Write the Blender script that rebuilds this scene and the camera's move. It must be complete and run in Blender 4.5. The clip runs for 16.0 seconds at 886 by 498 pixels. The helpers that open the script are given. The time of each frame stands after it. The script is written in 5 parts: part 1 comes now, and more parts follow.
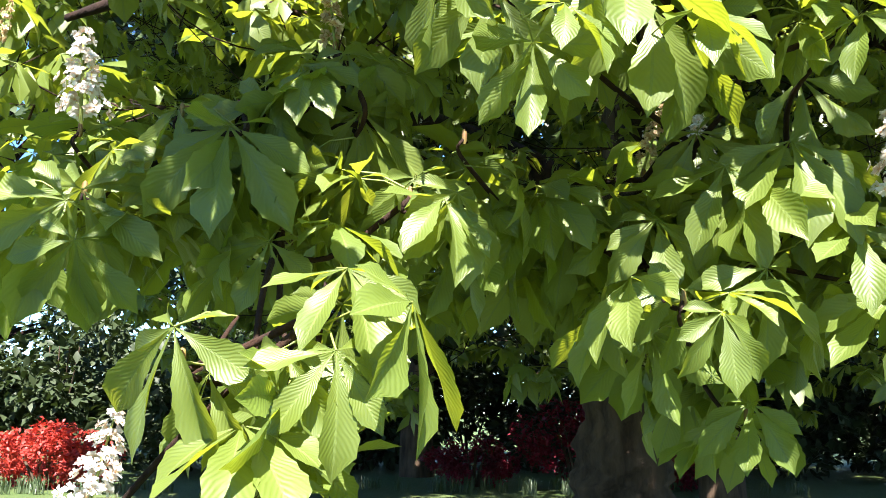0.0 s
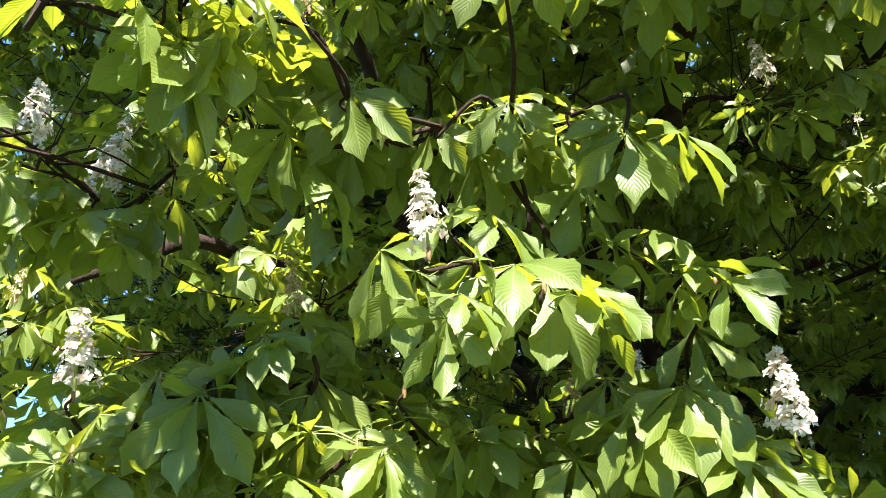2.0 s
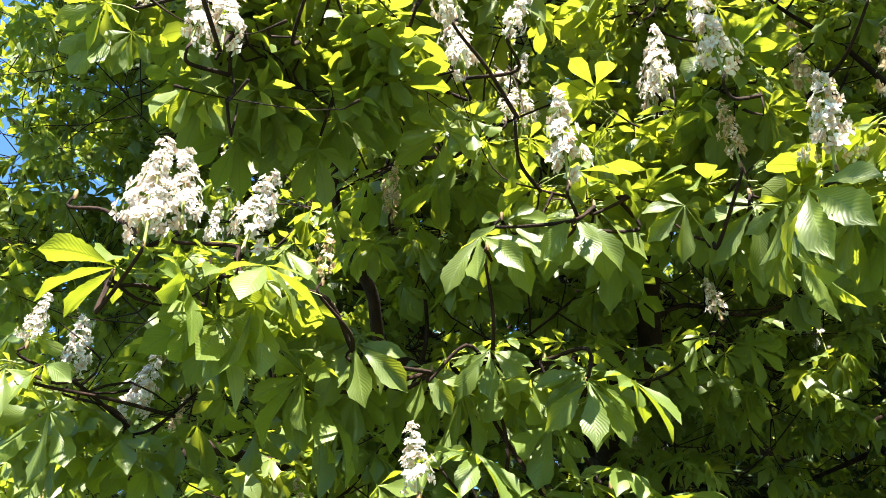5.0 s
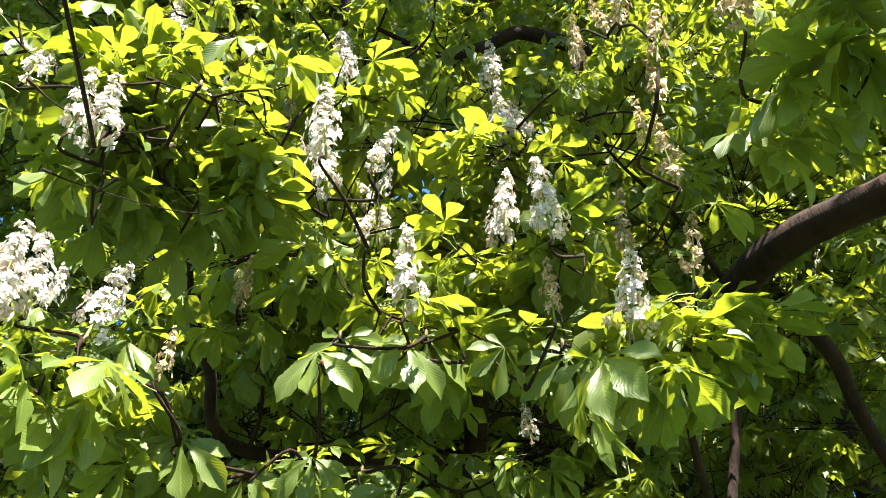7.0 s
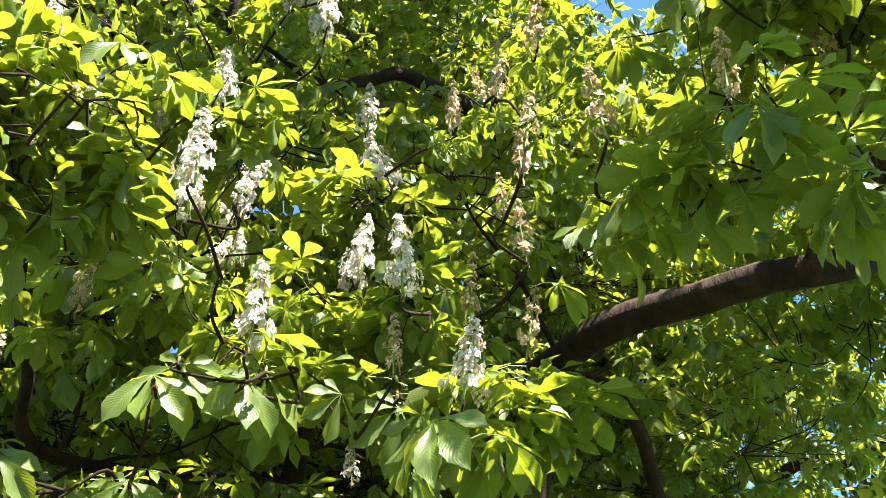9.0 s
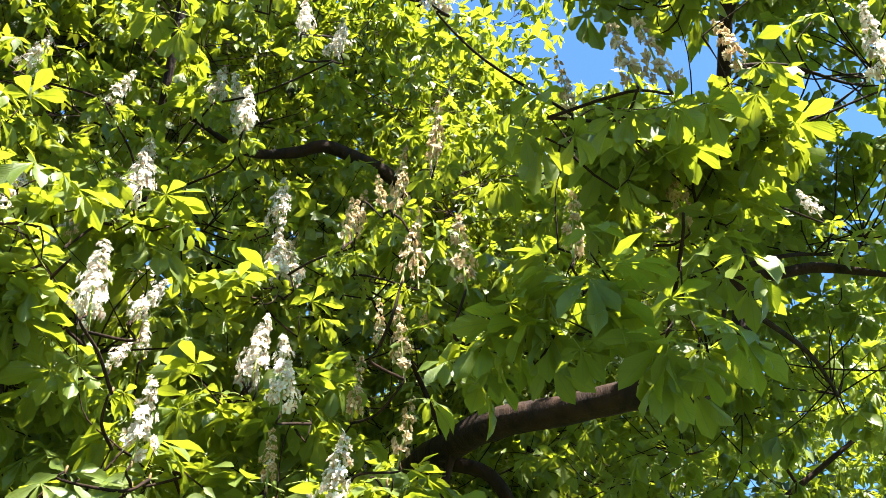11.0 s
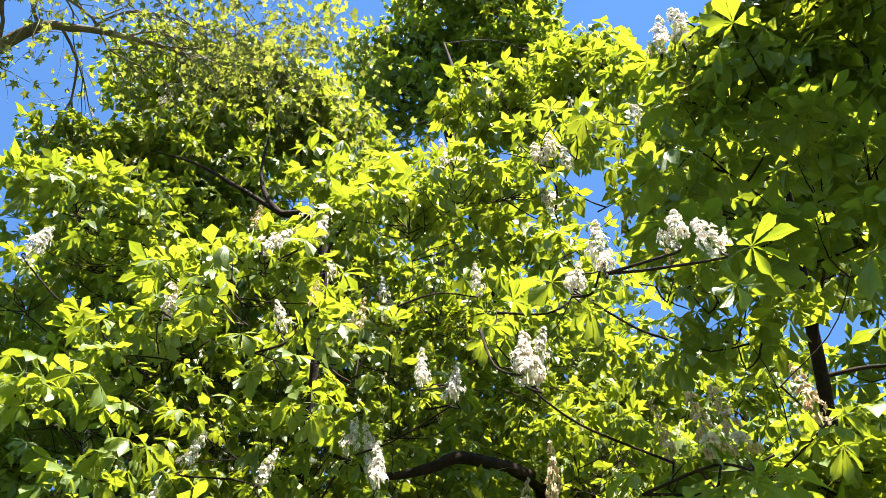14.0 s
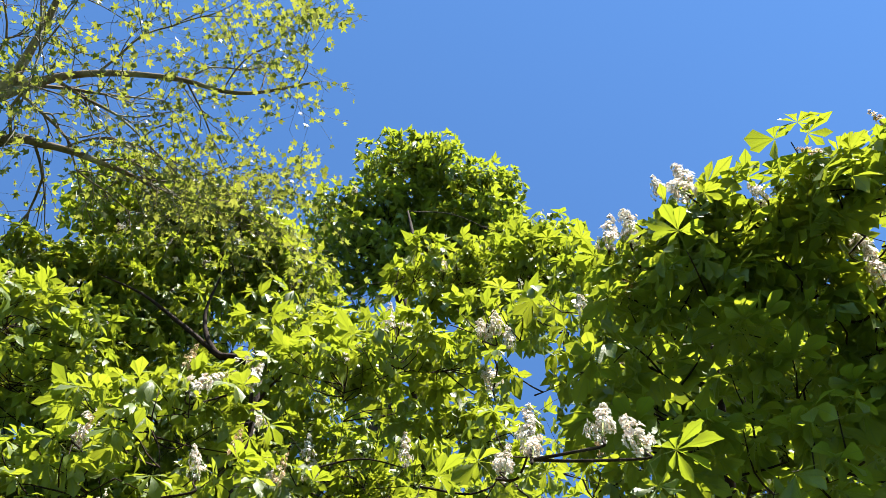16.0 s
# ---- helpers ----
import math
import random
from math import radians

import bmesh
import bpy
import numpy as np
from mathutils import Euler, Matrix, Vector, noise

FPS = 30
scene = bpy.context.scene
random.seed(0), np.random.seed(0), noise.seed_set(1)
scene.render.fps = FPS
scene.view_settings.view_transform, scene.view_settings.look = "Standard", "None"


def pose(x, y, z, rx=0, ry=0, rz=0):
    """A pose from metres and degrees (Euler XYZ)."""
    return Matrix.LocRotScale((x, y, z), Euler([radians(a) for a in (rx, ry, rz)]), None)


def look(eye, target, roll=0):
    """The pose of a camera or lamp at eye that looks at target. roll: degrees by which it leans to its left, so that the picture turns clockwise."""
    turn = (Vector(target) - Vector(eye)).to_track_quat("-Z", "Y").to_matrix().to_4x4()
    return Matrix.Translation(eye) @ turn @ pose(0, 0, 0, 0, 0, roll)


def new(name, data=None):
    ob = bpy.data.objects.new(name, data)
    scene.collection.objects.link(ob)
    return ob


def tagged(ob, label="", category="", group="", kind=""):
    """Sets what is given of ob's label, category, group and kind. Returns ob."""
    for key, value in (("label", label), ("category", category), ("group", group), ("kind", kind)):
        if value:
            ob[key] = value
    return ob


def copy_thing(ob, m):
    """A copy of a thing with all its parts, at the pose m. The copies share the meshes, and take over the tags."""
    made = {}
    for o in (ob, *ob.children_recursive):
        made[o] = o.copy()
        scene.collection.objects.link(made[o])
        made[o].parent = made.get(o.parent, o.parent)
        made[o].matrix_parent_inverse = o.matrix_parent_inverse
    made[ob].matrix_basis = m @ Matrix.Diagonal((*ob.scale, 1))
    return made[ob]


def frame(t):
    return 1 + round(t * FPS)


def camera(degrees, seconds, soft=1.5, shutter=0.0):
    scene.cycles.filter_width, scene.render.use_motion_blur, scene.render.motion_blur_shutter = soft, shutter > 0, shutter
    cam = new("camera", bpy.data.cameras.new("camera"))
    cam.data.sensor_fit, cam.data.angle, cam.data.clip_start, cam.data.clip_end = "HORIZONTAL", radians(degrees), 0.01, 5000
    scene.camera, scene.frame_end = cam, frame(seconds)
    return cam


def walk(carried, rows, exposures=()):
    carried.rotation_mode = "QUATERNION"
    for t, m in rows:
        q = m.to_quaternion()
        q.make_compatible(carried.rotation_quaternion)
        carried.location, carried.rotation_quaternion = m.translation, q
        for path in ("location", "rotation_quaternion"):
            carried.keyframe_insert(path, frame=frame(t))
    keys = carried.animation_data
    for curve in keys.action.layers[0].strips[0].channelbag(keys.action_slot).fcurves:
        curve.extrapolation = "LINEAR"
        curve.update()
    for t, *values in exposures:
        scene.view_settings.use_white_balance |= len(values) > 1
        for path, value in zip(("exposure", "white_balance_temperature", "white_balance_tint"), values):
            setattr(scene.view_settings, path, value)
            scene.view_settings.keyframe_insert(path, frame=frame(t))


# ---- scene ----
cam = camera(54.5, 16.0, soft=0.8)
PATH = [
    (0, (-0.001, 0.238, 1.734), (-0.022, 1.810, 2.033), 0.5),
    (0.5, (0.090, 0.144, 1.748), (0.078, 1.684, 2.181), 0.2),
    (1, (0.154, 0.040, 1.750), (0.143, 1.550, 2.281), -0.6),
    (1.5, (0.186, -0.021, 1.752), (0.167, 1.455, 2.370), -1.1),
    (2, (0.170, -0.095, 1.737), (0.146, 1.356, 2.410), -1.6),
    (2.5, (0.121, -0.211, 1.750), (0.102, 1.226, 2.453), -1.6),
    (3, (0.112, -0.278, 1.762), (0.083, 1.138, 2.506), -1.7),
    (3.5, (0.126, -0.342, 1.753), (0.093, 1.040, 2.558), -1.7),
    (3.7, (0.137, -0.362, 1.758), (0.103, 1.007, 2.586), -1.8),
    (5.8, (0.240, -0.675, 1.706), (0.270, 0.582, 2.695), -1.2),
    (6, (0.238, -0.701, 1.704), (0.298, 0.548, 2.702), -1.3),
    (6.5, (0.218, -0.774, 1.702), (0.396, 0.444, 2.725), -1.2),
    (7, (0.258, -0.855, 1.727), (0.495, 0.341, 2.763), -1.0),
    (7.5, (0.333, -0.918, 1.725), (0.617, 0.262, 2.768), -0.8),
    (8, (0.334, -0.939, 1.732), (0.683, 0.221, 2.776), -1.2),
    (8.5, (0.274, -0.944, 1.738), (0.695, 0.185, 2.791), -1.0),
    (9, (0.189, -0.986, 1.750), (0.688, 0.103, 2.812), -0.8),
    (9.5, (0.141, -1.063, 1.746), (0.711, -0.020, 2.816), -0.9),
    (9.7, (0.130, -1.119, 1.744), (0.743, -0.111, 2.826), -1.7),
    (11.8, (0.241, -1.870, 1.910), (0.739, -0.823, 3.011), -1.0),
    (12, (0.229, -1.935, 1.921), (0.699, -0.881, 3.029), -1.1),
    (12.5, (0.202, -2.095, 1.914), (0.558, -1.023, 3.046), 2.2),
    (13, (0.185, -2.245, 1.925), (0.451, -1.214, 3.119), 4.2),
    (13.5, (0.110, -2.306, 1.946), (0.350, -1.366, 3.218), 3.5),
    (14, (0.081, -2.346, 1.950), (0.284, -1.526, 3.309), 3.5),
    (14.5, (0.060, -2.352, 1.978), (0.241, -1.637, 3.398), 4.0),
    (15, (0.058, -2.386, 1.976), (0.217, -1.760, 3.440), 5.3),
    (15.5, (0.083, -2.394, 1.965), (0.234, -1.846, 3.461), 5.2),
    (16, (0.119, -2.361, 1.950), (0.304, -1.831, 3.448), 6.4),
]
walk(cam, [(t, look(eye, target, roll)) for t, eye, target, roll in PATH], [(0.0, 2.66, 6350, 17), (1.5, 2.76, 6350, 17), (3.7, 2.74, 6400, 15), (7.0, 2.64, 6450, 12), (9.0, 2.72, 6500, 10), (12.5, 2.52, 6700, 10), (13.5, 2.46, 6700, 10), (14.5, 2.24, 6500, 10), (15.5, 1.99, 6450, 11), (16.0, 1.88, 6450, 11)])

# ---- world, sun ----
SUN_FROM = Vector((0.06, -0.53, 0.845)).normalized()
SUN_ELEV = math.asin(SUN_FROM.z)
SUN_AZ = math.atan2(SUN_FROM.x, SUN_FROM.y)
world = bpy.data.worlds.new("sky")
scene.world = world
world.use_nodes = True
wn = world.node_tree
wn.nodes.clear()
sky = wn.nodes.new("ShaderNodeTexSky")
sky.sky_type = 'NISHITA'
sky.sun_disc = False
sky.sun_elevation = SUN_ELEV
sky.sun_rotation = SUN_AZ
sky.air_density, sky.dust_density, sky.ozone_density = 1.0, 0.0, 3.0
bg = wn.nodes.new("ShaderNodeBackground")
bg.inputs["Strength"].default_value = 0.056
wo = wn.nodes.new("ShaderNodeOutputWorld")
tint = wn.nodes.new("ShaderNodeMix")
tint.data_type, tint.blend_type = 'RGBA', 'MULTIPLY'
tint.inputs[0].default_value = 1.0
tint.inputs[7].default_value = (0.74, 1.05, 1.28, 1.0)
wn.links.new(sky.outputs[0], tint.inputs[6])
wn.links.new(tint.outputs[2], bg.inputs["Color"])
wn.links.new(bg.outputs[0], wo.inputs["Surface"])

sun_data = bpy.data.lights.new("sun", 'SUN')
sun_data.energy, sun_data.angle, sun_data.color = 5.0, radians(0.53), (1.0, 0.95, 0.86)
sun_lamp = new("sun", sun_data)
sun_lamp.matrix_world = look(SUN_FROM * 60, (0, 0, 0))


# ---- materials ----
class Nodes:
    """A small helper to wire up one node material."""

    def __init__(self, name):
        self.mat = bpy.data.materials.new(name)
        self.mat.use_nodes = True
        self.tree = self.mat.node_tree
        self.tree.nodes.clear()
        self.out = self.tree.nodes.new("ShaderNodeOutputMaterial")

    def node(self, kind, props=None, **inputs):
        n = self.tree.nodes.new(kind)
        for key, value in (props or {}).items():
            setattr(n, key, value)
        for key, value in inputs.items():
            self.put(n.inputs[int(key[1:])] if key[0] == "i" and key[1:].isdigit() else n.inputs[key.replace("_", " ")], value)
        return n

    def put(self, socket, value):
        if isinstance(value, bpy.types.NodeSocket):
            self.tree.links.new(value, socket)
        elif isinstance(value, bpy.types.Node):
            self.tree.links.new(value.outputs[0], socket)
        else:
            socket.default_value = value

    def maths(self, op, a, b=0.0, c=0.0):
        return self.node("ShaderNodeMath", {"operation": op}, i0=a, i1=b, i2=c).outputs[0]

    def ramp(self, fac, *stops):
        n = self.node("ShaderNodeValToRGB")
        el = n.color_ramp.elements
        while len(el) < len(stops):
            el.new(0.5)
        for e, (at, col) in zip(el, stops):
            e.position, e.color = at, (*col, 1)
        self.put(n.inputs[0], fac)
        return n.outputs[0]

    def mix(self, fac, a, b, mode='MIX'):
        n = self.node("ShaderNodeMix", {"data_type": 'RGBA', "blend_type": mode})
        self.put(n.inputs[0], fac)
        for s, v in ((n.inputs[6], a), (n.inputs[7], b)):
            self.put(s, (*v, 1) if isinstance(v, tuple) and len(v) == 3 else v)
        return n.outputs[2]

    def noise(self, scale, detail=4.0, rough=0.55, coord=None, stretch=None):
        if coord is None:
            coord = self.node("ShaderNodeTexCoord").outputs["Object"]
        if stretch:
            coord = self.node("ShaderNodeMapping", None, Vector=coord, Scale=stretch).outputs[0]
        return self.node("ShaderNodeTexNoise", None, Vector=coord, Scale=scale, Detail=detail, Roughness=rough).outputs[0]

    def shade(self, shader):
        self.tree.links.new(shader.outputs[0], self.out.inputs["Surface"])
        return self.mat

    def chance(self):
        """A number from 0 to 1 for each loose piece, joined or not."""
        a = self.node("ShaderNodeNewGeometry").outputs["Random Per Island"]
        b = self.node("ShaderNodeObjectInfo").outputs["Random"]
        return self.maths('FRACT', self.maths('ADD', a, b))


def leaf_material(name, front_a, front_b, glow_a, glow_b, veins=True, thin=0.42, gloss=0.42, spec=0.5):
    m = Nodes(name)
    chance = m.chance()
    uv = m.node("ShaderNodeUVMap").outputs[0]
    xyz = m.node("ShaderNodeSeparateXYZ", None, Vector=uv)
    u, v = xyz.outputs[0], m.maths('ABSOLUTE', m.maths('MULTIPLY_ADD', xyz.outputs[1], 2.0, -1.0))
    blotch = m.noise(6.0, 3.0)
    pick = m.maths('ADD', m.maths('MULTIPLY', chance, 0.75), m.maths('MULTIPLY', blotch, 0.25))
    front, glow = m.mix(pick, front_a, front_b), m.mix(pick, glow_a, glow_b)
    normal = None
    if veins:
        wave = m.maths('SINE', m.maths('MULTIPLY', m.maths('SUBTRACT', m.maths('MULTIPLY', u, 16.0), m.maths('MULTIPLY', v, 4.2)), 6.2832))
        rib = m.maths('POWER', m.maths('MULTIPLY_ADD', wave, 0.5, 0.5), 5.0)
        middle = m.maths('LESS_THAN', v, 0.07)
        pale = m.maths('MAXIMUM', m.maths('MULTIPLY', rib, 0.14), m.maths('MULTIPLY', middle, 0.8))
        front = m.mix(pale, front, m.mix(0.6, front, (0.22, 0.29, 0.08)))
        glow = m.mix(m.maths('MULTIPLY', pale, 0.6), glow, (0.04, 0.06, 0.002))
        height = m.maths('SUBTRACT', m.maths('MULTIPLY', wave, 0.5), m.maths('MULTIPLY', middle, 1.5))
        normal = m.node("ShaderNodeBump", None, Strength=0.4, Distance=0.0009, Height=height).outputs[0]
    main = m.node("ShaderNodeBsdfPrincipled", None, Base_Color=front, Roughness=gloss, Specular_IOR_Level=spec)
    lit = m.node("ShaderNodeBsdfTranslucent", None, Color=glow)
    if normal:
        m.put(main.inputs["Normal"], normal)
        m.put(lit.inputs["Normal"], normal)
    both = m.node("ShaderNodeMixShader", None, i0=thin)
    m.put(both.inputs[1], main)
    m.put(both.inputs[2], lit)
    return m.shade(both)


def bark_material(name, dark, pale, scale=6.0, stretch=(1, 1, 0.22), patch=0.0):
    m = Nodes(name)
    grain = m.noise(scale, 8.0, 0.62, stretch=stretch)
    broad = m.noise(scale * 0.25, 3.0)
    col = m.ramp(grain, (0.32, dark), (0.68, pale))
    col = m.mix(m.maths('MULTIPLY', broad, 0.5), col, tuple(0.55 * c for c in dark))
    if patch:
        col = m.mix(m.ramp(m.noise(scale * 0.5, 4.0), (0.52, (0, 0, 0)), (0.6, (patch,) * 3)), col, (0.34, 0.33, 0.24))
    bump = m.node("ShaderNodeBump", None, Strength=1.0, Distance=0.05, Height=grain)
    return m.shade(m.node("ShaderNodeBsdfPrincipled", None, Base_Color=col, Roughness=0.9, Specular_IOR_Level=0.25, Normal=bump.outputs[0]))


def petal_material(name, throat, face, edge):
    m = Nodes(name)
    u = m.node("ShaderNodeSeparateXYZ", None, Vector=m.node("ShaderNodeUVMap").outputs[0]).outputs[0]
    chance = m.chance()
    col = m.ramp(u, (0.05, throat), (0.38, face), (1.0, edge))
    col = m.mix(m.maths('MULTIPLY', m.maths('GREATER_THAN', chance, 0.7), 0.35), col, throat)
    main = m.node("ShaderNodeBsdfPrincipled", None, Base_Color=col, Roughness=0.6)
    thin = m.node("ShaderNodeBsdfTranslucent", None, Color=col)
    both = m.node("ShaderNodeMixShader", None, i0=0.3)
    m.put(both.inputs[1], main)
    m.put(both.inputs[2], thin)
    return m.shade(both)


def plain_material(name, col_a, col_b, scale, rough=0.7, bump=0.004):
    m = Nodes(name)
    grain = m.noise(scale, 5.0)
    col = m.ramp(grain, (0.3, col_a), (0.7, col_b))
    b = m.node("ShaderNodeBump", None, Strength=0.5, Distance=bump, Height=grain)
    return m.shade(m.node("ShaderNodeBsdfPrincipled", None, Base_Color=col, Roughness=rough, Normal=b.outputs[0]))


def grass_material():
    m = Nodes("lawn_grass")
    fine, broad = m.noise(45.0, 6.0, 0.7), m.noise(0.35, 4.0)
    col = m.ramp(fine, (0.3, (0.022, 0.048, 0.008)), (0.7, (0.07, 0.12, 0.02)))
    col = m.mix(m.ramp(broad, (0.45, (0, 0, 0)), (0.65, (0.5, 0.5, 0.5))), col, (0.10, 0.11, 0.03))
    b = m.node("ShaderNodeBump", None, Strength=0.8, Distance=0.03, Height=fine)
    return m.shade(m.node("ShaderNodeBsdfPrincipled", None, Base_Color=col, Roughness=0.8, Normal=b.outputs[0]))


LEAF = leaf_material("chestnut_leaf", (0.090, 0.136, 0.024), (0.120, 0.160, 0.030), (0.370, 0.460, 0.022), (0.460, 0.510, 0.030), thin=0.38, gloss=0.44, spec=0.48)
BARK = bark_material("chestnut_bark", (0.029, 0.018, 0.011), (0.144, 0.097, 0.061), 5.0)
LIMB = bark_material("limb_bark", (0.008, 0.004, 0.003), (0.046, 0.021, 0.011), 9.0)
STALK = plain_material("leaf_stalk", (0.158, 0.216, 0.036), (0.252, 0.259, 0.065), 30.0)
BUD = plain_material("bud_scale", (0.115, 0.050, 0.018), (0.194, 0.144, 0.036), 60.0)
PETAL = petal_material("white_petal", (0.58, 0.30, 0.13), (0.72, 0.69, 0.62), (0.78, 0.77, 0.74))
FADED = petal_material("faded_petal", (0.36, 0.15, 0.05), (0.60, 0.45, 0.25), (0.66, 0.55, 0.36))
PLANE_LEAF = leaf_material("plane_tree_leaf", (0.085, 0.105, 0.030), (0.125, 0.130, 0.042), (0.230, 0.270, 0.030), (0.300, 0.310, 0.045), veins=False, thin=0.5)
PLANE_BARK = bark_material("plane_bark", (0.090, 0.064, 0.042), (0.230, 0.185, 0.130), 3.0, (1, 1, 0.5), patch=0.5)
SHRUB_LEAF = leaf_material("evergreen_leaf", (0.015, 0.028, 0.010), (0.042, 0.059, 0.024), (0.028, 0.056, 0.007), (0.056, 0.084, 0.014), veins=False, thin=0.15, gloss=0.55, spec=0.3)
RED_LEAF = leaf_material("red_maple_leaf", (0.294, 0.021, 0.015), (0.434, 0.052, 0.032), (0.385, 0.021, 0.014), (0.490, 0.056, 0.028), veins=False, thin=0.35, gloss=0.55)
CRIMSON_LEAF = leaf_material("crimson_azalea_leaf", (0.120, 0.004, 0.013), (0.204, 0.007, 0.024), (0.180, 0.006, 0.018), (0.252, 0.012, 0.030), veins=False, thin=0.35, gloss=0.55)
FAR_LEAF = leaf_material("woodland_leaf", (0.020, 0.038, 0.010), (0.045, 0.073, 0.020), (0.042, 0.077, 0.003), (0.077, 0.105, 0.007), veins=False, thin=0.25)
BLADE = leaf_material("strap_leaf", (0.049, 0.084, 0.035), (0.098, 0.133, 0.070), (0.084, 0.126, 0.021), (0.140, 0.175, 0.042), veins=False, thin=0.3)
GRASS = grass_material()


# ---- helpers of this scene ----
rng = np.random.default_rng(7)
TRI3 = np.array([0.0, 2.0944, 4.18879])


def make_mesh(name, verts, faces, materials, uvs=None, which=None, smooth=True):
    """A mesh of triangles from arrays; which: the material's number for each face."""
    me = bpy.data.meshes.new(name)
    verts, faces = np.asarray(verts, np.float32), np.asarray(faces, np.int32)
    me.vertices.add(len(verts))
    me.vertices.foreach_set("co", verts.ravel())
    me.loops.add(faces.size)
    me.loops.foreach_set("vertex_index", faces.ravel())
    me.polygons.add(len(faces))
    me.polygons.foreach_set("loop_start", np.arange(0, faces.size, 3, dtype=np.int32))
    if uvs is not None:
        layer = me.uv_layers.new(name="UVMap")
        layer.uv.foreach_set("vector", np.asarray(uvs, np.float32)[faces.ravel()].ravel())
    for m in materials:
        me.materials.append(m)
    if which is not None:
        me.polygons.foreach_set("material_index", np.asarray(which, np.int32))
    me.update(calc_edges=True)
    if smooth:
        me.shade_smooth()
    me.validate()
    return me


def part(name, mesh, parent, label="", kind=""):
    ob = new(name, mesh)
    ob.parent = parent
    return tagged(ob, label, kind=kind)


class Bag:
    """Gathers pieces of geometry for one joined mesh."""

    def __init__(self):
        self.v, self.f, self.uv, self.m, self.n = [], [], [], [], 0

    def add(self, v, f, uv=None, m=None):
        self.v.append(v)
        self.f.append(np.asarray(f) + self.n)
        self.uv.append(np.zeros((len(v), 2)) if uv is None else uv)
        self.m.append(np.zeros(len(f), int) if m is None else np.broadcast_to(m, (len(f),)))
        self.n += len(v)

    def spread(self, template, turn, place, size):
        """Many copies of a template (verts, faces, uvs, materials): turn (n,3,3), place (n,3), size (n,)."""
        if len(place) == 0:
            return
        v, f, uv, m = template
        all_v = np.einsum("nij,vj->nvi", turn, v) * size[:, None, None] + place[:, None, :]
        n = len(place)
        all_f = f[None] + (np.arange(n) * len(v))[:, None, None]
        self.add(all_v.reshape(-1, 3), all_f.reshape(-1, 3), np.tile(uv, (n, 1)), np.tile(m, n))

    def mesh(self, name, materials):
        return make_mesh(name, np.concatenate(self.v), np.concatenate(self.f), materials, np.concatenate(self.uv), np.concatenate(self.m))


def grid_faces(rows, cols, close=False):
    """Triangles of a grid of rows x cols vertices; close: joined round."""
    i, j = np.meshgrid(np.arange(rows - 1), np.arange(cols if close else cols - 1), indexing="ij")
    a, b = i * cols + j, i * cols + (j + 1) % cols
    c, d = a + cols, b + cols
    return np.stack([np.stack([a, b, d], -1), np.stack([a, d, c], -1)], -2).reshape(-1, 3)


def smooth_line(points, steps):
    """A Catmull-Rom line through points with their radii (n,4)."""
    p = np.asarray(points, float)
    p = np.vstack([2 * p[0] - p[1], p, 2 * p[-1] - p[-2]])
    out = []
    for k in range(1, len(p) - 2):
        for t in np.linspace(0, 1, steps, endpoint=False):
            a, b, c, d = p[k - 1], p[k], p[k + 1], p[k + 2]
            out.append(0.5 * (2 * b + (c - a) * t + (2 * a - 5 * b + 4 * c - d) * t * t + (3 * b - a - 3 * c + d) * t**3))
    out.append(p[-2])
    out = np.array(out)
    out[:, 3] = np.maximum(out[:, 3], 0.002)
    return out


def tube(points, sides=8, steps=5, rough=0.0, seed=0):
    """A tapered limb along points of x, y, z, radius, as (verts, faces)."""
    line = smooth_line(points, steps)
    c, r = line[:, :3], line[:, 3]
    d = np.gradient(c, axis=0)
    d /= np.linalg.norm(d, axis=1, keepdims=True) + 1e-9
    ref = np.array([0.31, 0.17, 0.93]) if abs(d[:, 2]).mean() < 0.7 else np.array([0.95, 0.2, 0.1])
    s = np.cross(d, ref)
    s /= np.linalg.norm(s, axis=1, keepdims=True) + 1e-9
    t = np.cross(d, s)
    a = np.linspace(0, 2 * np.pi, sides, endpoint=False)
    ring = np.cos(a)[None, :, None] * s[:, None] + np.sin(a)[None, :, None] * t[:, None]
    rad = r[:, None] * np.ones(sides)
    if rough:
        g = np.random.default_rng(seed)
        ph = g.uniform(0, 6.28, 4)
        along = np.arange(len(c))[:, None]
        rad = rad * (1 + rough * (0.5 * np.sin(3 * a + ph[0] + 0.15 * along) + 0.35 * np.sin(5 * a + ph[1] - 0.2 * along) + 0.5 * np.sin(0.9 * along + ph[2] + a)) + rough * 0.25 * g.normal(size=rad.shape))
    v = (c[:, None] + ring * rad[..., None]).reshape(-1, 3)
    f = grid_faces(len(c), sides, close=True)
    top = len(v)
    v = np.vstack([v, c[-1] + d[-1] * r[-1] * 0.6])
    last = (len(c) - 1) * sides
    cap = np.array([[last + k, last + (k + 1) % sides, top] for k in range(sides)])
    return v, np.vstack([f, cap])


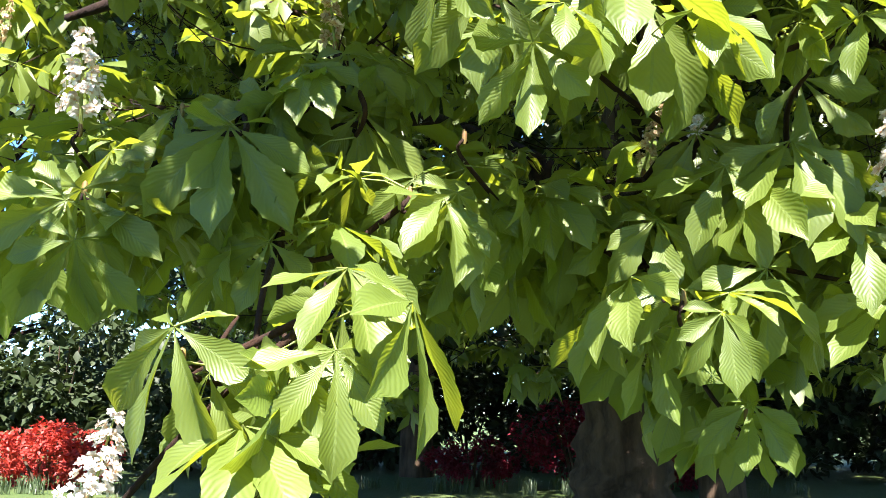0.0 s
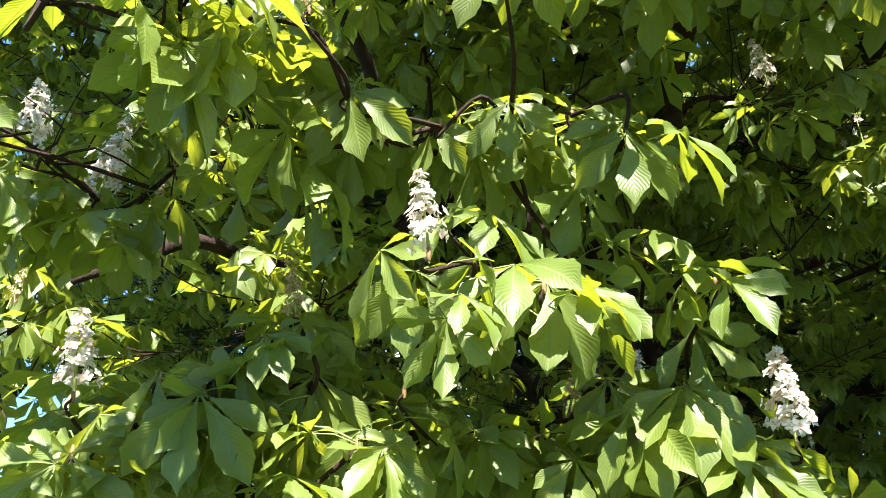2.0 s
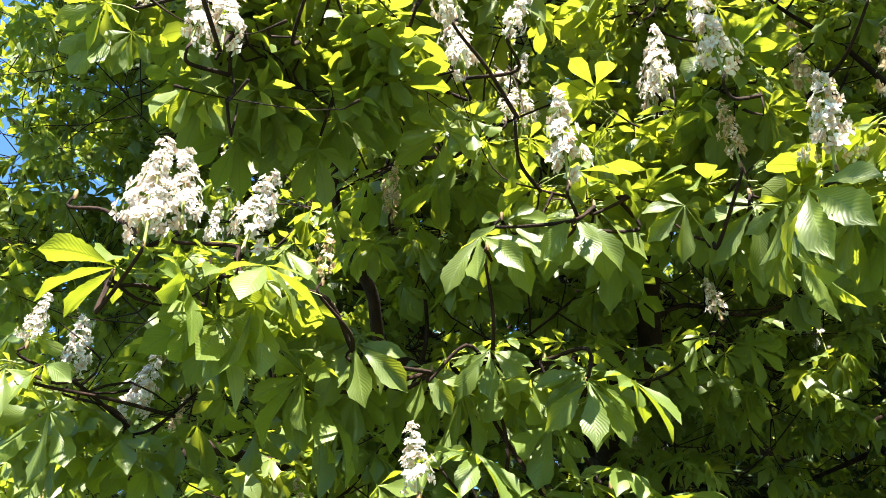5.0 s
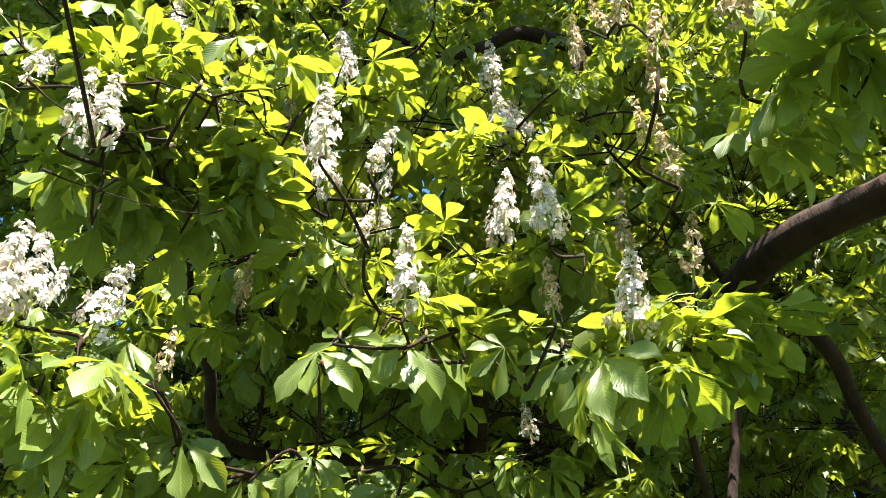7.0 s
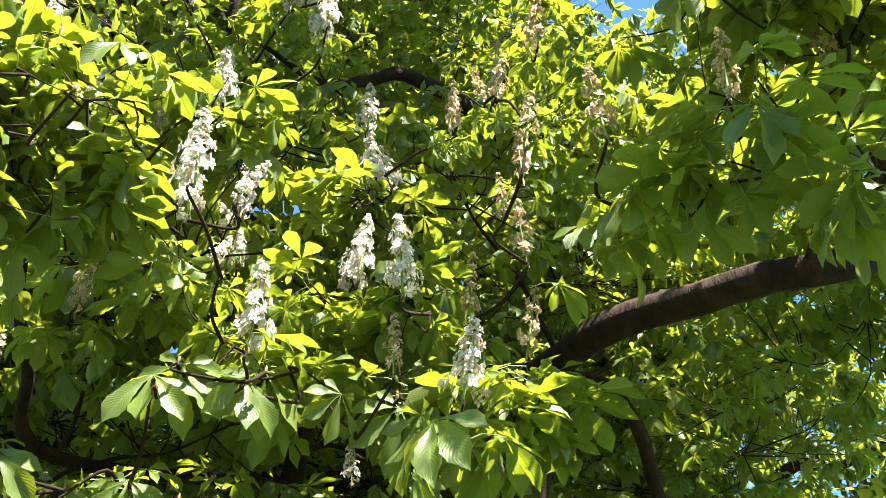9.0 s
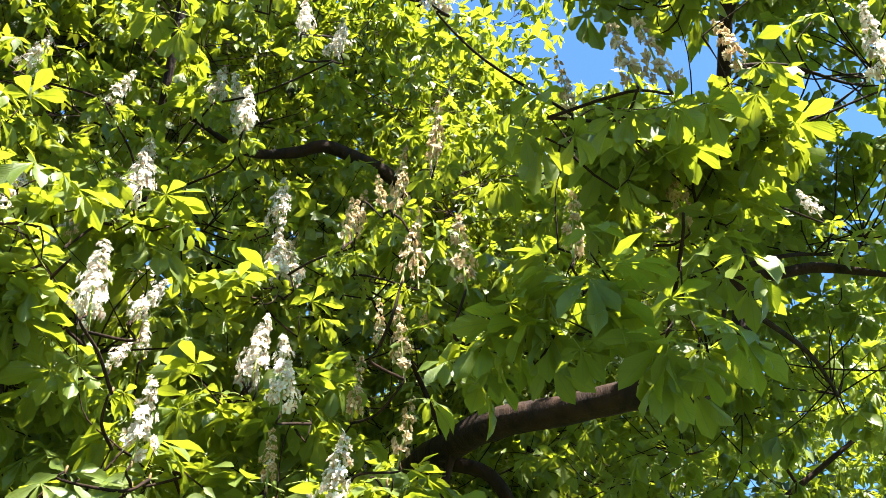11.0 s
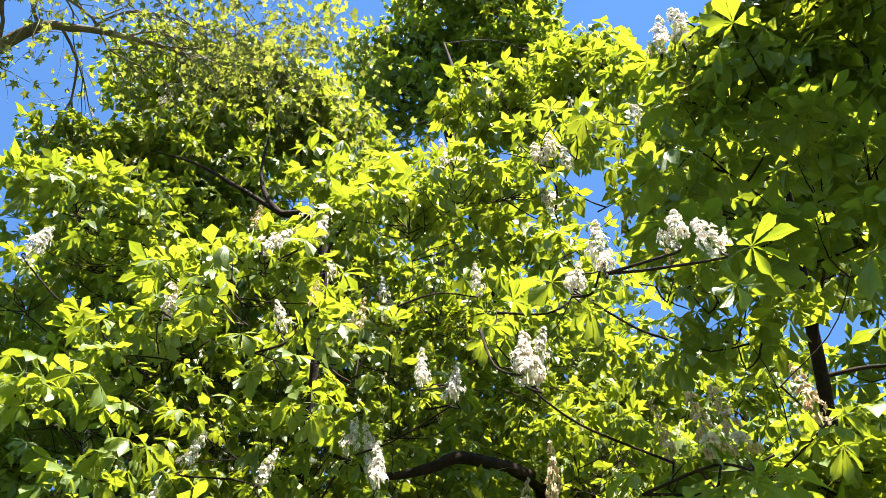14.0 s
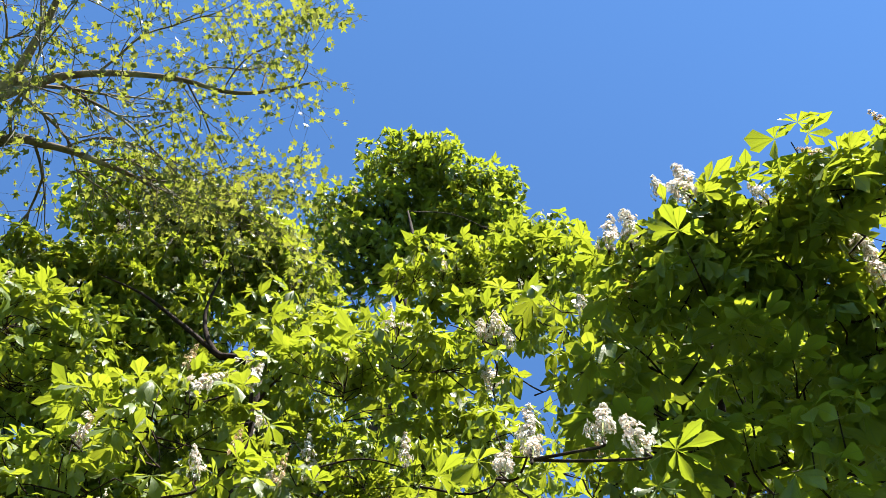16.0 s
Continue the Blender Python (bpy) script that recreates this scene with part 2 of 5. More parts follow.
# ---- leaves and flowers ----
def chestnut_leaf(seed, rows, cols, droop, curl, bend, stalk=True, broad=1.0):
    """A hand-shaped leaf of seven leaflets, its stalk starting at the origin and pointing to +y; bend: how far the blade hangs from
    the stalk's end, droop and curl: how far each leaflet hangs from the blade; broad: makes up for
    the width that few rows cut off."""
    g = np.random.default_rng(seed)
    hub = np.array([0.0, 0.14, 0.015])
    V, F, UV = [hub], [], [(0.0, 0.5)]
    angles = np.radians([-122, -80, -39, 0, 39, 80, 122]) + g.normal(0, 0.10, 7)
    lengths = np.array([0.46, 0.76, 0.95, 1.0, 0.95, 0.76, 0.46]) * 0.215 * (1 + g.normal(0, 0.07, 7))
    ahead, above = np.array([0, math.cos(bend), -math.sin(bend)]), np.array([0, math.sin(bend), math.cos(bend)])
    for a, L in zip(angles, lengths):
        p0 = droop + g.normal(0, 0.18)
        twist, c = g.normal(0, 0.36), curl + g.normal(0, 0.25)
        W = L * g.uniform(0.16, 0.195) * broad
        fold, phase = g.uniform(0.20, 0.62) / broad**2, g.uniform(0, 6)
        right = np.array([1.0, 0, 0])
        out, side = right * np.sin(a) + ahead * np.cos(a), right * np.cos(a) - ahead * np.sin(a)
        us = np.linspace(0, 1, rows + 1)
        pos, first = hub.copy(), len(V)
        for k in range(1, rows + 1):
            u = us[k]
            pitch = p0 + c * u
            d = out * np.cos(pitch) - above * np.sin(pitch)
            n = np.cross(side, d)
            pos = pos + d * L / rows
            s = side * np.cos(twist) + n * np.sin(twist)
            up = np.cross(s, d)
            w = W * max(np.sin(np.pi * min(u, 0.999) ** 1.9) ** 0.85, 0.07 if u < 0.5 else 0.0)
            w *= 1 - 0.5 * min(max((u - 0.78) / 0.16, 0.0), 1.0)
            w *= 1 + (0.055 * (-1) ** k if rows > 8 else 0)
            if k == rows:
                V.append(pos)
                UV.append((1.0, 0.5))
                continue
            for v in np.linspace(-1, 1, cols):
                ripple = 0.16 * np.sin(9 * u + phase + 1.5 * v) * abs(v) if rows > 4 else 0
                V.append(pos + s * v * w + up * w * (fold * abs(v) + ripple))
                UV.append((u, 0.5 + 0.5 * v))
        for j in range(cols - 1):
            F.append((0, first + j + 1, first + j))
        for k in range(rows - 2):
            for j in range(cols - 1):
                q = first + k * cols + j
                F += [(q, q + 1, q + cols + 1), (q, q + cols + 1, q + cols)]
        end = first + (rows - 1) * cols
        for j in range(cols - 1):
            F.append((end - cols + j, end - cols + j + 1, end))
    M = [0] * len(F)
    if stalk:
        first, r = len(V), 0.0024
        for k, (y, z) in enumerate(((0.0, 0.0), (0.07, 0.022), (0.14, 0.015))):
            for b in TRI3:
                V.append(np.array([r * np.cos(b), y, z + r * np.sin(b)]))
                UV.append((0.5, 0.5))
        for k in range(2):
            for j in range(3):
                p, q = first + 3 * k + j, first + 3 * k + (j + 1) % 3
                F += [(p, q, q + 3), (p, q + 3, p + 3)]
        F.append((0, first + 6, first + 7))
        M += [1] * 13
    return np.array(V), np.array(F), np.array(UV), np.array(M)


def flower_candle(seed, florets, height=0.19, width=0.042, petals=4, sparse=0.0):
    """An upright panicle of small flowers on a tapering stem."""
    g = np.random.default_rng(seed)
    bag = Bag()
    bend = g.normal(0, 0.012, 2)
    line = [(0, 0, -0.03, 0.0045), (bend[0] * 0.4, bend[1] * 0.4, height * 0.5, 0.0032), (bend[0], bend[1], height, 0.0012)]
    v, f = tube(line, 5, 3)
    bag.add(v, f, m=1)
    for k in range(florets):
        spray = k // 6
        h = min((6 * spray + 3.0) / florets + g.normal(0, 0.012), 1.0)
        if g.uniform() < sparse:
            continue
        a = spray * 2.39996 + 0.4 * math.sin(3.1 * spray) + g.normal(0, 0.30)
        r = width * (1.05 - 0.80 * h**1.2) * (1 + 0.25 * math.sin(5.3 * spray + seed)) * g.uniform(0.45, 1.15)
        base = np.array([bend[0] * h, bend[1] * h, 0.012 + h * height])
        out = np.array([np.cos(a), np.sin(a), 0.25 + 0.5 * h + g.normal(0, 0.2)])
        out /= np.linalg.norm(out)
        c = base + out * r
        s = np.cross(out, (0, 0, 1.0))
        s /= np.linalg.norm(s)
        t = np.cross(s, out)
        spin = g.uniform(0, 6.28)
        L = 0.0125 * g.uniform(0.75, 1.2) * (1.1 - 0.45 * h) * (height / 0.19)
        V, F, UV = [c], [], [(0, 0)]
        for p in range(petals):
            b = spin + p * 2 * np.pi / petals
            d, e = s * np.cos(b) + t * np.sin(b), -s * np.sin(b) + t * np.cos(b)
            lift = g.uniform(0.0, 0.6)
            n = len(V)
            V += [c + (d * 0.6 + e * 0.42 + out * (0.25 + lift * 0.3)) * L, c + (d * 1.15 + out * lift) * L, c + (d * 0.6 - e * 0.42 + out * (0.25 + lift * 0.3)) * L]
            UV += [(0.6, 0), (1, 0), (0.6, 0)]
            F += [(0, n, n + 1), (0, n + 1, n + 2)]
        bag.add(np.array(V), np.array(F), np.array(UV), 0)
    return np.concatenate(bag.v), np.concatenate(bag.f), np.concatenate(bag.uv), np.concatenate(bag.m)


DROOPS = [(0.20, 0.55, 0.15), (0.25, 0.5, 0.55), (0.2, 0.4, 0.85), (0.15, 0.35, 1.15), (0.05, 0.5, -0.1), (0.45, 0.6, 0.35)]
FINE = [chestnut_leaf(10 + k, 15, 5, *d) for k, d in enumerate(DROOPS)]
MEDIUM = [chestnut_leaf(30 + k, 5, 3, *d, broad=1.12) for k, d in enumerate(DROOPS)]
COARSE = [chestnut_leaf(50 + k, 3, 3, *d, stalk=False, broad=1.25) for k, d in enumerate(DROOPS)]
TINY = [chestnut_leaf(50 + k, 2, 3, *d, stalk=False, broad=1.5) for k, d in enumerate(DROOPS)]


def plain_leaf(shape):
    """The same leaf with each leaflet as one bent lozenge, for the far side of a crown."""
    v, f, uv, m = shape
    keep = [(0, 1 + 4 * k, 4 + 4 * k, 3 + 4 * k) for k in range(1, 6)]
    faces = [t for a, l, e, r in keep for t in ((a, r, e), (a, e, l))]
    return v, np.array(faces), uv, np.zeros(len(faces), int)


PLAIN = [plain_leaf(shape) for shape in TINY]
FINE_MESH = [make_mesh("leaf", v, f, [LEAF, STALK], uv, m) for v, f, uv, m in FINE]
FRESH = [flower_candle(70 + k, 138, 0.205 + 0.012 * k, 0.046) for k in range(4)]
OVER = [flower_candle(80 + k, 90, 0.205 + 0.012 * k, 0.033, 4, 0.2) for k in range(3)]
SMALL = [flower_candle(90 + k, 30, 0.21, 0.040, 3) for k in range(3)]
FRESH_MESH = [make_mesh("flower_panicle", v, f, [PETAL, STALK], uv, m) for v, f, uv, m in FRESH]
OVER_MESH = [make_mesh("flower_panicle", v, f, [FADED, STALK], uv, m) for v, f, uv, m in OVER]
SMALL_MESH = [make_mesh("flower_panicle", v, f, [PETAL, STALK], uv, m) for v, f, uv, m in SMALL]


def turns(az, tilt, lean):
    """Rotations (n,3,3): lean about y, then tilt about x, then az about z."""
    ca, sa, ct, st, cl, sl = np.cos(az), np.sin(az), np.cos(tilt), np.sin(tilt), np.cos(lean), np.sin(lean)
    o, z = np.ones_like(az), np.zeros_like(az)
    stack = lambda *r: np.stack(r, -1).reshape(-1, 3, 3)
    return stack(ca, -sa, z, sa, ca, z, z, z, o) @ stack(o, z, z, z, ct, -st, z, st, ct) @ stack(cl, z, sl, z, o, z, -sl, z, cl)


def shoot_leaves(tips, sizes, least=5, most=7, lower=None, rise=0.08):
    """The leaves of shoots that end at tips (n,3): turn, place and size of every leaf, and its shoot's number. lower: how far the
    leaves stay below the tip."""
    count = rng.integers(least, most + 1, len(tips))
    own = np.repeat(np.arange(len(tips)), count)
    k = np.concatenate([np.arange(c) for c in count])
    az = rng.uniform(0, 6.28, len(tips))[own] + k * (2 * np.pi / count[own]) + rng.normal(0, 0.25, len(own))
    tilt = rng.normal(0, 0.27, len(own)) + np.broadcast_to(rise, len(tips))[own]
    place = tips[own] - np.array([0, 0, 1.0]) * (rng.uniform(0, 0.10, len(own)) * sizes[own])[:, None]
    if lower is not None:
        place[:, 2] -= lower[own]
    return turns(az, tilt, rng.normal(0, 0.2, len(own))), place, sizes[own] * rng.uniform(0.72, 1.12, len(own)), own


# ---- the camera's neighbourhood, for the level of detail ----
VIEW_MIDDLE = np.array([0.2, -1.0, 1.75])


def leaf_size(z):
    """Leaves are largest in the shade of the low boughs and smaller high up in the sun."""
    return np.interp(z, (2.6, 3.6, 4.6, 5.5, 7.0, 9.0, 14.0), (1.1, 0.98, 0.88, 0.80, 0.82, 0.9, 1.0))


def bough_tips(row, g, sunward=False):
    """Shoot tips over a bough, a domed roof of leaves with a thinner layer under it: centre, half width, half height, half depth,
    number; sunward: the roof leans over towards the light."""
    x, y, z, rw, rh, rd, n = row
    n = int(n)
    roof = max(3, int(0.82 * n))
    k = np.arange(n)
    r = np.sqrt(np.where(k < roof, (k + 0.5) / roof, (k - roof + 0.5) / max(n - roof, 1) * 0.8))
    a = k * 2.39996 + g.uniform(0, 6.28)
    u, v = r * np.cos(a) + g.normal(0, 0.07, n), r * np.sin(a) + g.normal(0, 0.07, n)
    dome = np.where(k < roof, 0.95 * np.sqrt(np.maximum(1 - 0.92 * r**2, 0)), -0.25) + 0.22 * v - 0.25
    lumps = 0.16 * np.sin(4.1 * u + a[0]) * np.cos(3.7 * v + 2 * a[0])
    if sunward:
        h = 0.95 * np.sqrt(np.maximum(1 - 0.92 * r**2, 0))
        v, dome, rh = 0.44 * v - 0.9 * h + 0.4, 0.44 * h + 0.9 * v - 0.1, rh * 1.7
    return np.array([x, y, z]) + np.stack([u * rw, v * rd, (dome + lumps) * rh + g.normal(0, 0.05, n)], -1)


# ---- where the shoots end (x, y, z, flower: 1 fresh, 2 fading, size) and the boughs spread ----
FLOWERS_1 = [
    (-0.59, 1.67, 1.57, 1, 0.7),
    (-0.9, 2.2, 2.41, 1, 0.9),
    (0.48, 2.36, 2.35, 2, 0.71),
    (1.05, 2.2, 2.21, 1, 0.96),
    (-0.3, 2.24, 2.64, 2, 0.76),
    (-0.63, 1.28, 3.18, 1, 1.3),
    (-0.53, 1.32, 3.21, 1, 1.2),
    (-0.38, 1.43, 3.22, 1, 1.3),
    (-1.25, 2.35, 3.29, 1, 1.24),
    (-1, 2.37, 3.13, 1, 1.3),
    (-1.15, 1.81, 3.15, 1, 0.7),
    (0.11, 1.62, 2.54, 1, 0.75),
    (-0.03, 2.36, 4.02, 2, 0.87),
    (-1.04, 2.92, 3.32, 2, 0.72),
    (-0.44, 1.13, 3.73, 1, 1.3),
    (-0.55, 1.17, 3.82, 1, 0.94),
    (-0.74, 1.17, 4.03, 1, 0.89),
    (0.29, 1.5, 3.98, 1, 1.3),
]
FLOWERS_2 = [
    (1.07, 1.84, 4.19, 1, 1.3),
    (1.06, 1.94, 4.17, 1, 1.17),
    (1.05, 1.24, 3.66, 1, 1.17),
    (0.58, 1.44, 3.43, 1, 1.16),
    (1.29, 1.27, 3.3, 1, 1.3),
    (1.67, 1.45, 3.71, 2, 1.3),
    (1.52, 1.67, 4, 2, 1.11),
    (1.07, 1.36, 3.4, 2, 0.94),
    (1.08, 1.9, 5.27, 1, 1.3),
    (1.11, 1.87, 4.83, 1, 1.3),
    (1.22, 1.87, 4.85, 1, 1.11),
    (-0.03, 2.27, 4.01, 2, 0.84),
    (1.84, 1.62, 4.93, 2, 1.3),
    (1.59, 1.26, 4.02, 2, 1.3),
    (0.34, 2, 5.24, 1, 1.3),
    (1.49, 1.71, 5.21, 2, 1.14),
    (1.68, 1.6, 5.45, 2, 1.3),
    (0.56, 2.25, 4.75, 1, 0.7),
]
FLOWERS_3 = [
    (0.54, 2.37, 4.62, 1, 0.7),
    (1.31, 2.49, 3.56, 1, 0.77),
    (-0.17, 1.57, 3.19, 2, 0.7),
    (-0.59, 1.24, 3.1, 1, 1.3),
    (1.46, 0.49, 3.9, 2, 1.3),
    (1.76, 0.22, 3.95, 2, 1.19),
    (1.35, 1, 3.95, 2, 0.7),
    (1.34, 1.38, 4.82, 2, 0.99),
    (1.5, 1.23, 4.98, 2, 1.16),
    (1.65, 1.06, 5.27, 2, 1.22),
    (2.45, 0.24, 4.45, 2, 1.3),
    (0.51, 2.15, 4.8, 1, 0.7),
    (0.49, 2.19, 4.59, 1, 0.77),
    (0.59, 2.14, 4.34, 1, 0.7),
    (0.43, 1.7, 3.96, 1, 0.7),
    (0.57, 1.92, 6.12, 1, 1.3),
    (0.78, 1.93, 5.95, 1, 1.3),
    (0.28, 1.74, 4.84, 1, 1.3),
]
FLOWERS_4 = [
    (1.5, 1.37, 5.11, 2, 0.93),
    (1.57, 1.12, 4.76, 2, 0.74),
    (1.34, 0.78, 4.12, 2, 1),
    (1.24, 1.22, 4.64, 2, 0.8),
    (1.73, -0.3, 4.37, 2, 1.3),
    (1.83, -0.35, 4.36, 2, 1.3),
    (2.19, -0.43, 4.63, 2, 1.3),
    (2.75, 0.61, 4.8, 2, 1.3),
    (1.93, 0.27, 4.97, 2, 1.1),
    (1.7, 1.21, 5.44, 2, 1.13),
    (3.15, -0.51, 5.06, 1, 1.24),
    (3.34, 0.16, 4.87, 1, 0.75),
    (1.15, 0.14, 5.12, 1, 1.08),
    (0.9, 1.34, 6.34, 1, 1.01),
    (1.11, 1.39, 6.26, 1, 1.01),
    (-0.38, 1.57, 5.38, 1, 0.89),
    (0.05, 1.6, 5.42, 1, 0.75),
    (-0.45, 1.66, 4.97, 1, 0.99),
]
FLOWERS_5 = [
    (-0.19, 1.67, 4.53, 1, 1.01),
    (0.11, 1.55, 4.43, 2, 0.71),
    (0.26, 1.04, 3.72, 1, 1.09),
    (0.43, 1.28, 3.93, 1, 0.78),
    (-0.33, 0.87, 6.67, 1, 1.3),
    (-0.84, 1.41, 6.44, 1, 1.3),
    (-1.68, 1.13, 6.36, 1, 1.3),
    (1.13, -1.18, 4.30, 1, 0.9),
    (1.31, -1.16, 4.38, 1, 0.85),
    (1.33, -0.42, 5.4, 1, 1.14),
    (1.65, 0.51, 7.71, 1, 1.3),
    (1.18, 0.98, 7.01, 1, 0.98),
    (1.13, 0.17, 5.23, 1, 1.07),
    (1.22, 0.21, 5.19, 1, 0.97),
    (1.36, -0.12, 5.63, 1, 0.71),
    (-0.04, 0.92, 5.99, 1, 0.9),
    (0.88, 1.21, 6.16, 1, 0.95),
    (1.12, 1.21, 6.13, 1, 0.88),
]
FLOWERS_6 = [
    (0.73, 1.57, 5.57, 1, 1.17),
    (-0.25, 0.23, 3.26, 1, 0.98),
    (-0.34, 0.21, 3.46, 1, 0.85),
    (1.57, -1.71, 6, 1, 1.3),
    (1.39, -1.27, 6.1, 1, 1.03),
    (1.48, -1.34, 6.11, 1, 0.87),
    (1.98, -1.83, 6.13, 1, 0.89),
    (2.46, -1.78, 5.63, 1, 1.01),
    (1.42, 0.21, 7.75, 1, 1.19),
    (1.48, 0.13, 7.78, 1, 1.07),
    (1.15, -0.73, 4.81, 1, 0.8),
    (1.53, 0.2, 6.11, 1, 1.17),
    (0.86, 0.98, 8.83, 1, 1.13),
    (1.01, 0.95, 8.83, 1, 1.13),
    (0.62, 1.43, 8.75, 1, 1),
    (1.31, 1.05, 10.91, 1, 1.24),
    (-2.89, 3.7, 13.8, 1, 1.3),
    (-1.46, 3.5, 13.5, 1, 1.3),
]
FLOWERS_7 = [
    (0.04, 2.9, 17.69, 1, 1.3),
    (0.19, 2.79, 9.3, 1, 1.3),
]
FLOWERS = FLOWERS_1 + FLOWERS_2 + FLOWERS_3 + FLOWERS_4 + FLOWERS_5 + FLOWERS_6 + FLOWERS_7
LOWER_SHOOTS = [
    (-0.42, 1.57, 1.83, 0, 1),
    (-0.22, 1.66, 1.93, 0, 1),
    (-0.32, 1.65, 1.66, 0, 0.9),
    (-0.49, 2.13, 2.44, 0, 1.05),
    (-0.29, 2.18, 2.54, 0, 1),
    (-0.86, 2.11, 2.2, 0, 1.05),
    (-0.66, 2.16, 2.34, 0, 1),
    (-0.22, 2.14, 2.42, 0, 1),
    (-0.1, 2.1, 2.23, 0, 1),
    (-0.38, 2.08, 2.15, 0, 0.9),
    (0.02, 2.12, 2.37, 0, 0.95),
    (0.46, 1.96, 1.98, 0, 0.8),
    (0.58, 2.24, 2.4, 0, 1),
    (0.74, 2.25, 2.38, 0, 1),
    (0.78, 2.18, 2.2, 0, 0.95),
    (0.3, 2.38, 2.26, 0, 1.05),
    (0.06, 2.38, 2.32, 0, 1),
]
MIDDLE_SHOOTS = [
    (0.47, 2.0, 2.68, 0, 0.95),
    (0.68, 2.02, 2.7, 0, 0.95),
    (0.86, 2.05, 2.62, 0, 0.95),
    (0.3, 2.08, 2.66, 0, 0.9),
    (0.21, 1.84, 2.58, 0, 1.1),
    (0.38, 1.84, 2.54, 0, 1.05),
    (0.62, 1.85, 2.97, 0, 1),
    (0.34, 1.96, 3.13, 0, 1),
    (0.86, 2.26, 2.26, 0, 1),
    (0.97, 2.2, 2.09, 0, 1),
    (0.29, 2.35, 2.26, 0, 1.1),
    (0.7, 2.28, 2.3, 0, 1),
    (0.83, 2.32, 2.42, 0, 1),
    (-0.44, 2.15, 2.45, 0, 1.05),
    (-0.22, 2.16, 2.43, 0, 1.05),
    (-0.61, 2.06, 2.41, 0, 1),
    (-0.8, 2.03, 2.22, 0, 1),
    (-0.1, 1.84, 3.1, 0, 1),
    (0.71, 2.37, 1.75, 0, 0.75),
    (0.49, 2.38, 2.14, 0, 1),
]
UPPER_SHOOTS = [
    (-0.71, 1.36, 3.1, 0, 1.1),
    (-0.3, 1.62, 3.26, 0, 1),
    (0.33, 1.64, 3.35, 0, 1),
    (0.62, 1.6, 3.42, 0, 1.05),
    (1.02, 1.6, 3.33, 0, 0.8),
    (-1.06, 1.74, 3.02, 0, 1),
    (-0.1, 1.78, 3.08, 0, 1.05),
    (0.14, 1.9, 3.06, 0, 1),
    (0.34, 1.99, 3.1, 0, 1),
    (0.51, 1.96, 3.12, 0, 0.9),
    (-0.38, 1.95, 3.08, 0, 1.1),
    (-0.82, 1.26, 3.3, 0, 1),
]
HIGH_SHOOTS = [
    (-0.16, 1.04, 3.98, 0, 1.05),
]
HANGING_SHOOTS = [
    (0.38, 1.58, 3.42, 0, 1.1),
    (0.68, 1.61, 3.48, 0, 1.1),
    (1.17, 1.58, 3.48, 0, 1.1),
    (1.49, 1.47, 3.42, 0, 1.1),
    (1.3, 1.59, 3.53, 0, 1),
    (1.62, 1.46, 3.62, 0, 1.05),
    (0.44, 1.39, 3.67, 0, 1),
]
LEAVES_MIDDLE_1 = [
    (0.07, 1.85, 2.58, 176, 2, 1.12),
    (-0.02, 1.87, 2.65, 132, 2, 1.05),
    (0.26, 1.88, 2.75, 228, 1, 1.08),
    (0.39, 1.85, 2.54, 205, 2, 1.18),
    (0.62, 1.81, 2.97, 196, 3, 1.12),
    (0.33, 1.91, 3.11, 172, 2, 0.95),
    (0.15, 1.94, 2.78, 140, 1, 0.85),
    (0.23, 2.05, 2.55, 210, 2, 0.8),
    (-0.08, 1.82, 3.13, 180, 2, 1),
    (-0.43, 2.12, 2.44, 160, 2, 1.1),
    (-0.22, 2.13, 2.41, 190, 3, 1.05),
]
LEAVES_MIDDLE_2 = [
    (-0.62, 2.06, 2.4, 150, 2, 0.95),
    (-0.77, 1.95, 2.18, 180, 3, 1.05),
    (-0.86, 1.94, 2.43, 150, 2, 0.9),
    (0.28, 2.3, 2.22, 180, 3, 1.15),
    (0.46, 2.16, 2.17, 190, 2, 0.95),
    (0.83, 2.26, 2.25, 190, 2, 1),
]
LEAVES_MIDDLE = LEAVES_MIDDLE_1 + LEAVES_MIDDLE_2
LEAVES_LOW_1 = [
    (-0.27, 1.59, 1.83, 165, 2, 0.85),
    (-0.43, 1.55, 1.86, 150, 2, 1),
    (-0.18, 1.66, 1.97, 205, 1, 0.9),
    (-0.38, 1.58, 1.79, 150, 2, 0.75),
    (-0.26, 1.61, 1.75, 190, 3, 0.85),
    (0.46, 1.96, 1.98, 200, 3, 0.85),
    (-0.85, 1.94, 2.4, 150, 2, 0.9),
    (-0.82, 2.07, 2.21, 170, 3, 1),
    (-0.42, 2.09, 2.42, 180, 3, 1.15),
    (-0.26, 2.17, 2.58, 200, 2, 0.9),
    (-0.22, 2.13, 2.42, 190, 3, 1.1),
]
LEAVES_LOW_2 = [
    (-0.09, 2.1, 2.25, 180, 2, 1),
    (0.57, 2.19, 2.39, 180, 2, 1.1),
    (0.06, 2.38, 2.32, 180, 3, 1.1),
    (0.27, 2.39, 2.23, 180, 3, 1.2),
    (0.66, 2.04, 2.04, 190, 3, 1),
]
LEAVES_LOW = LEAVES_LOW_1 + LEAVES_LOW_2
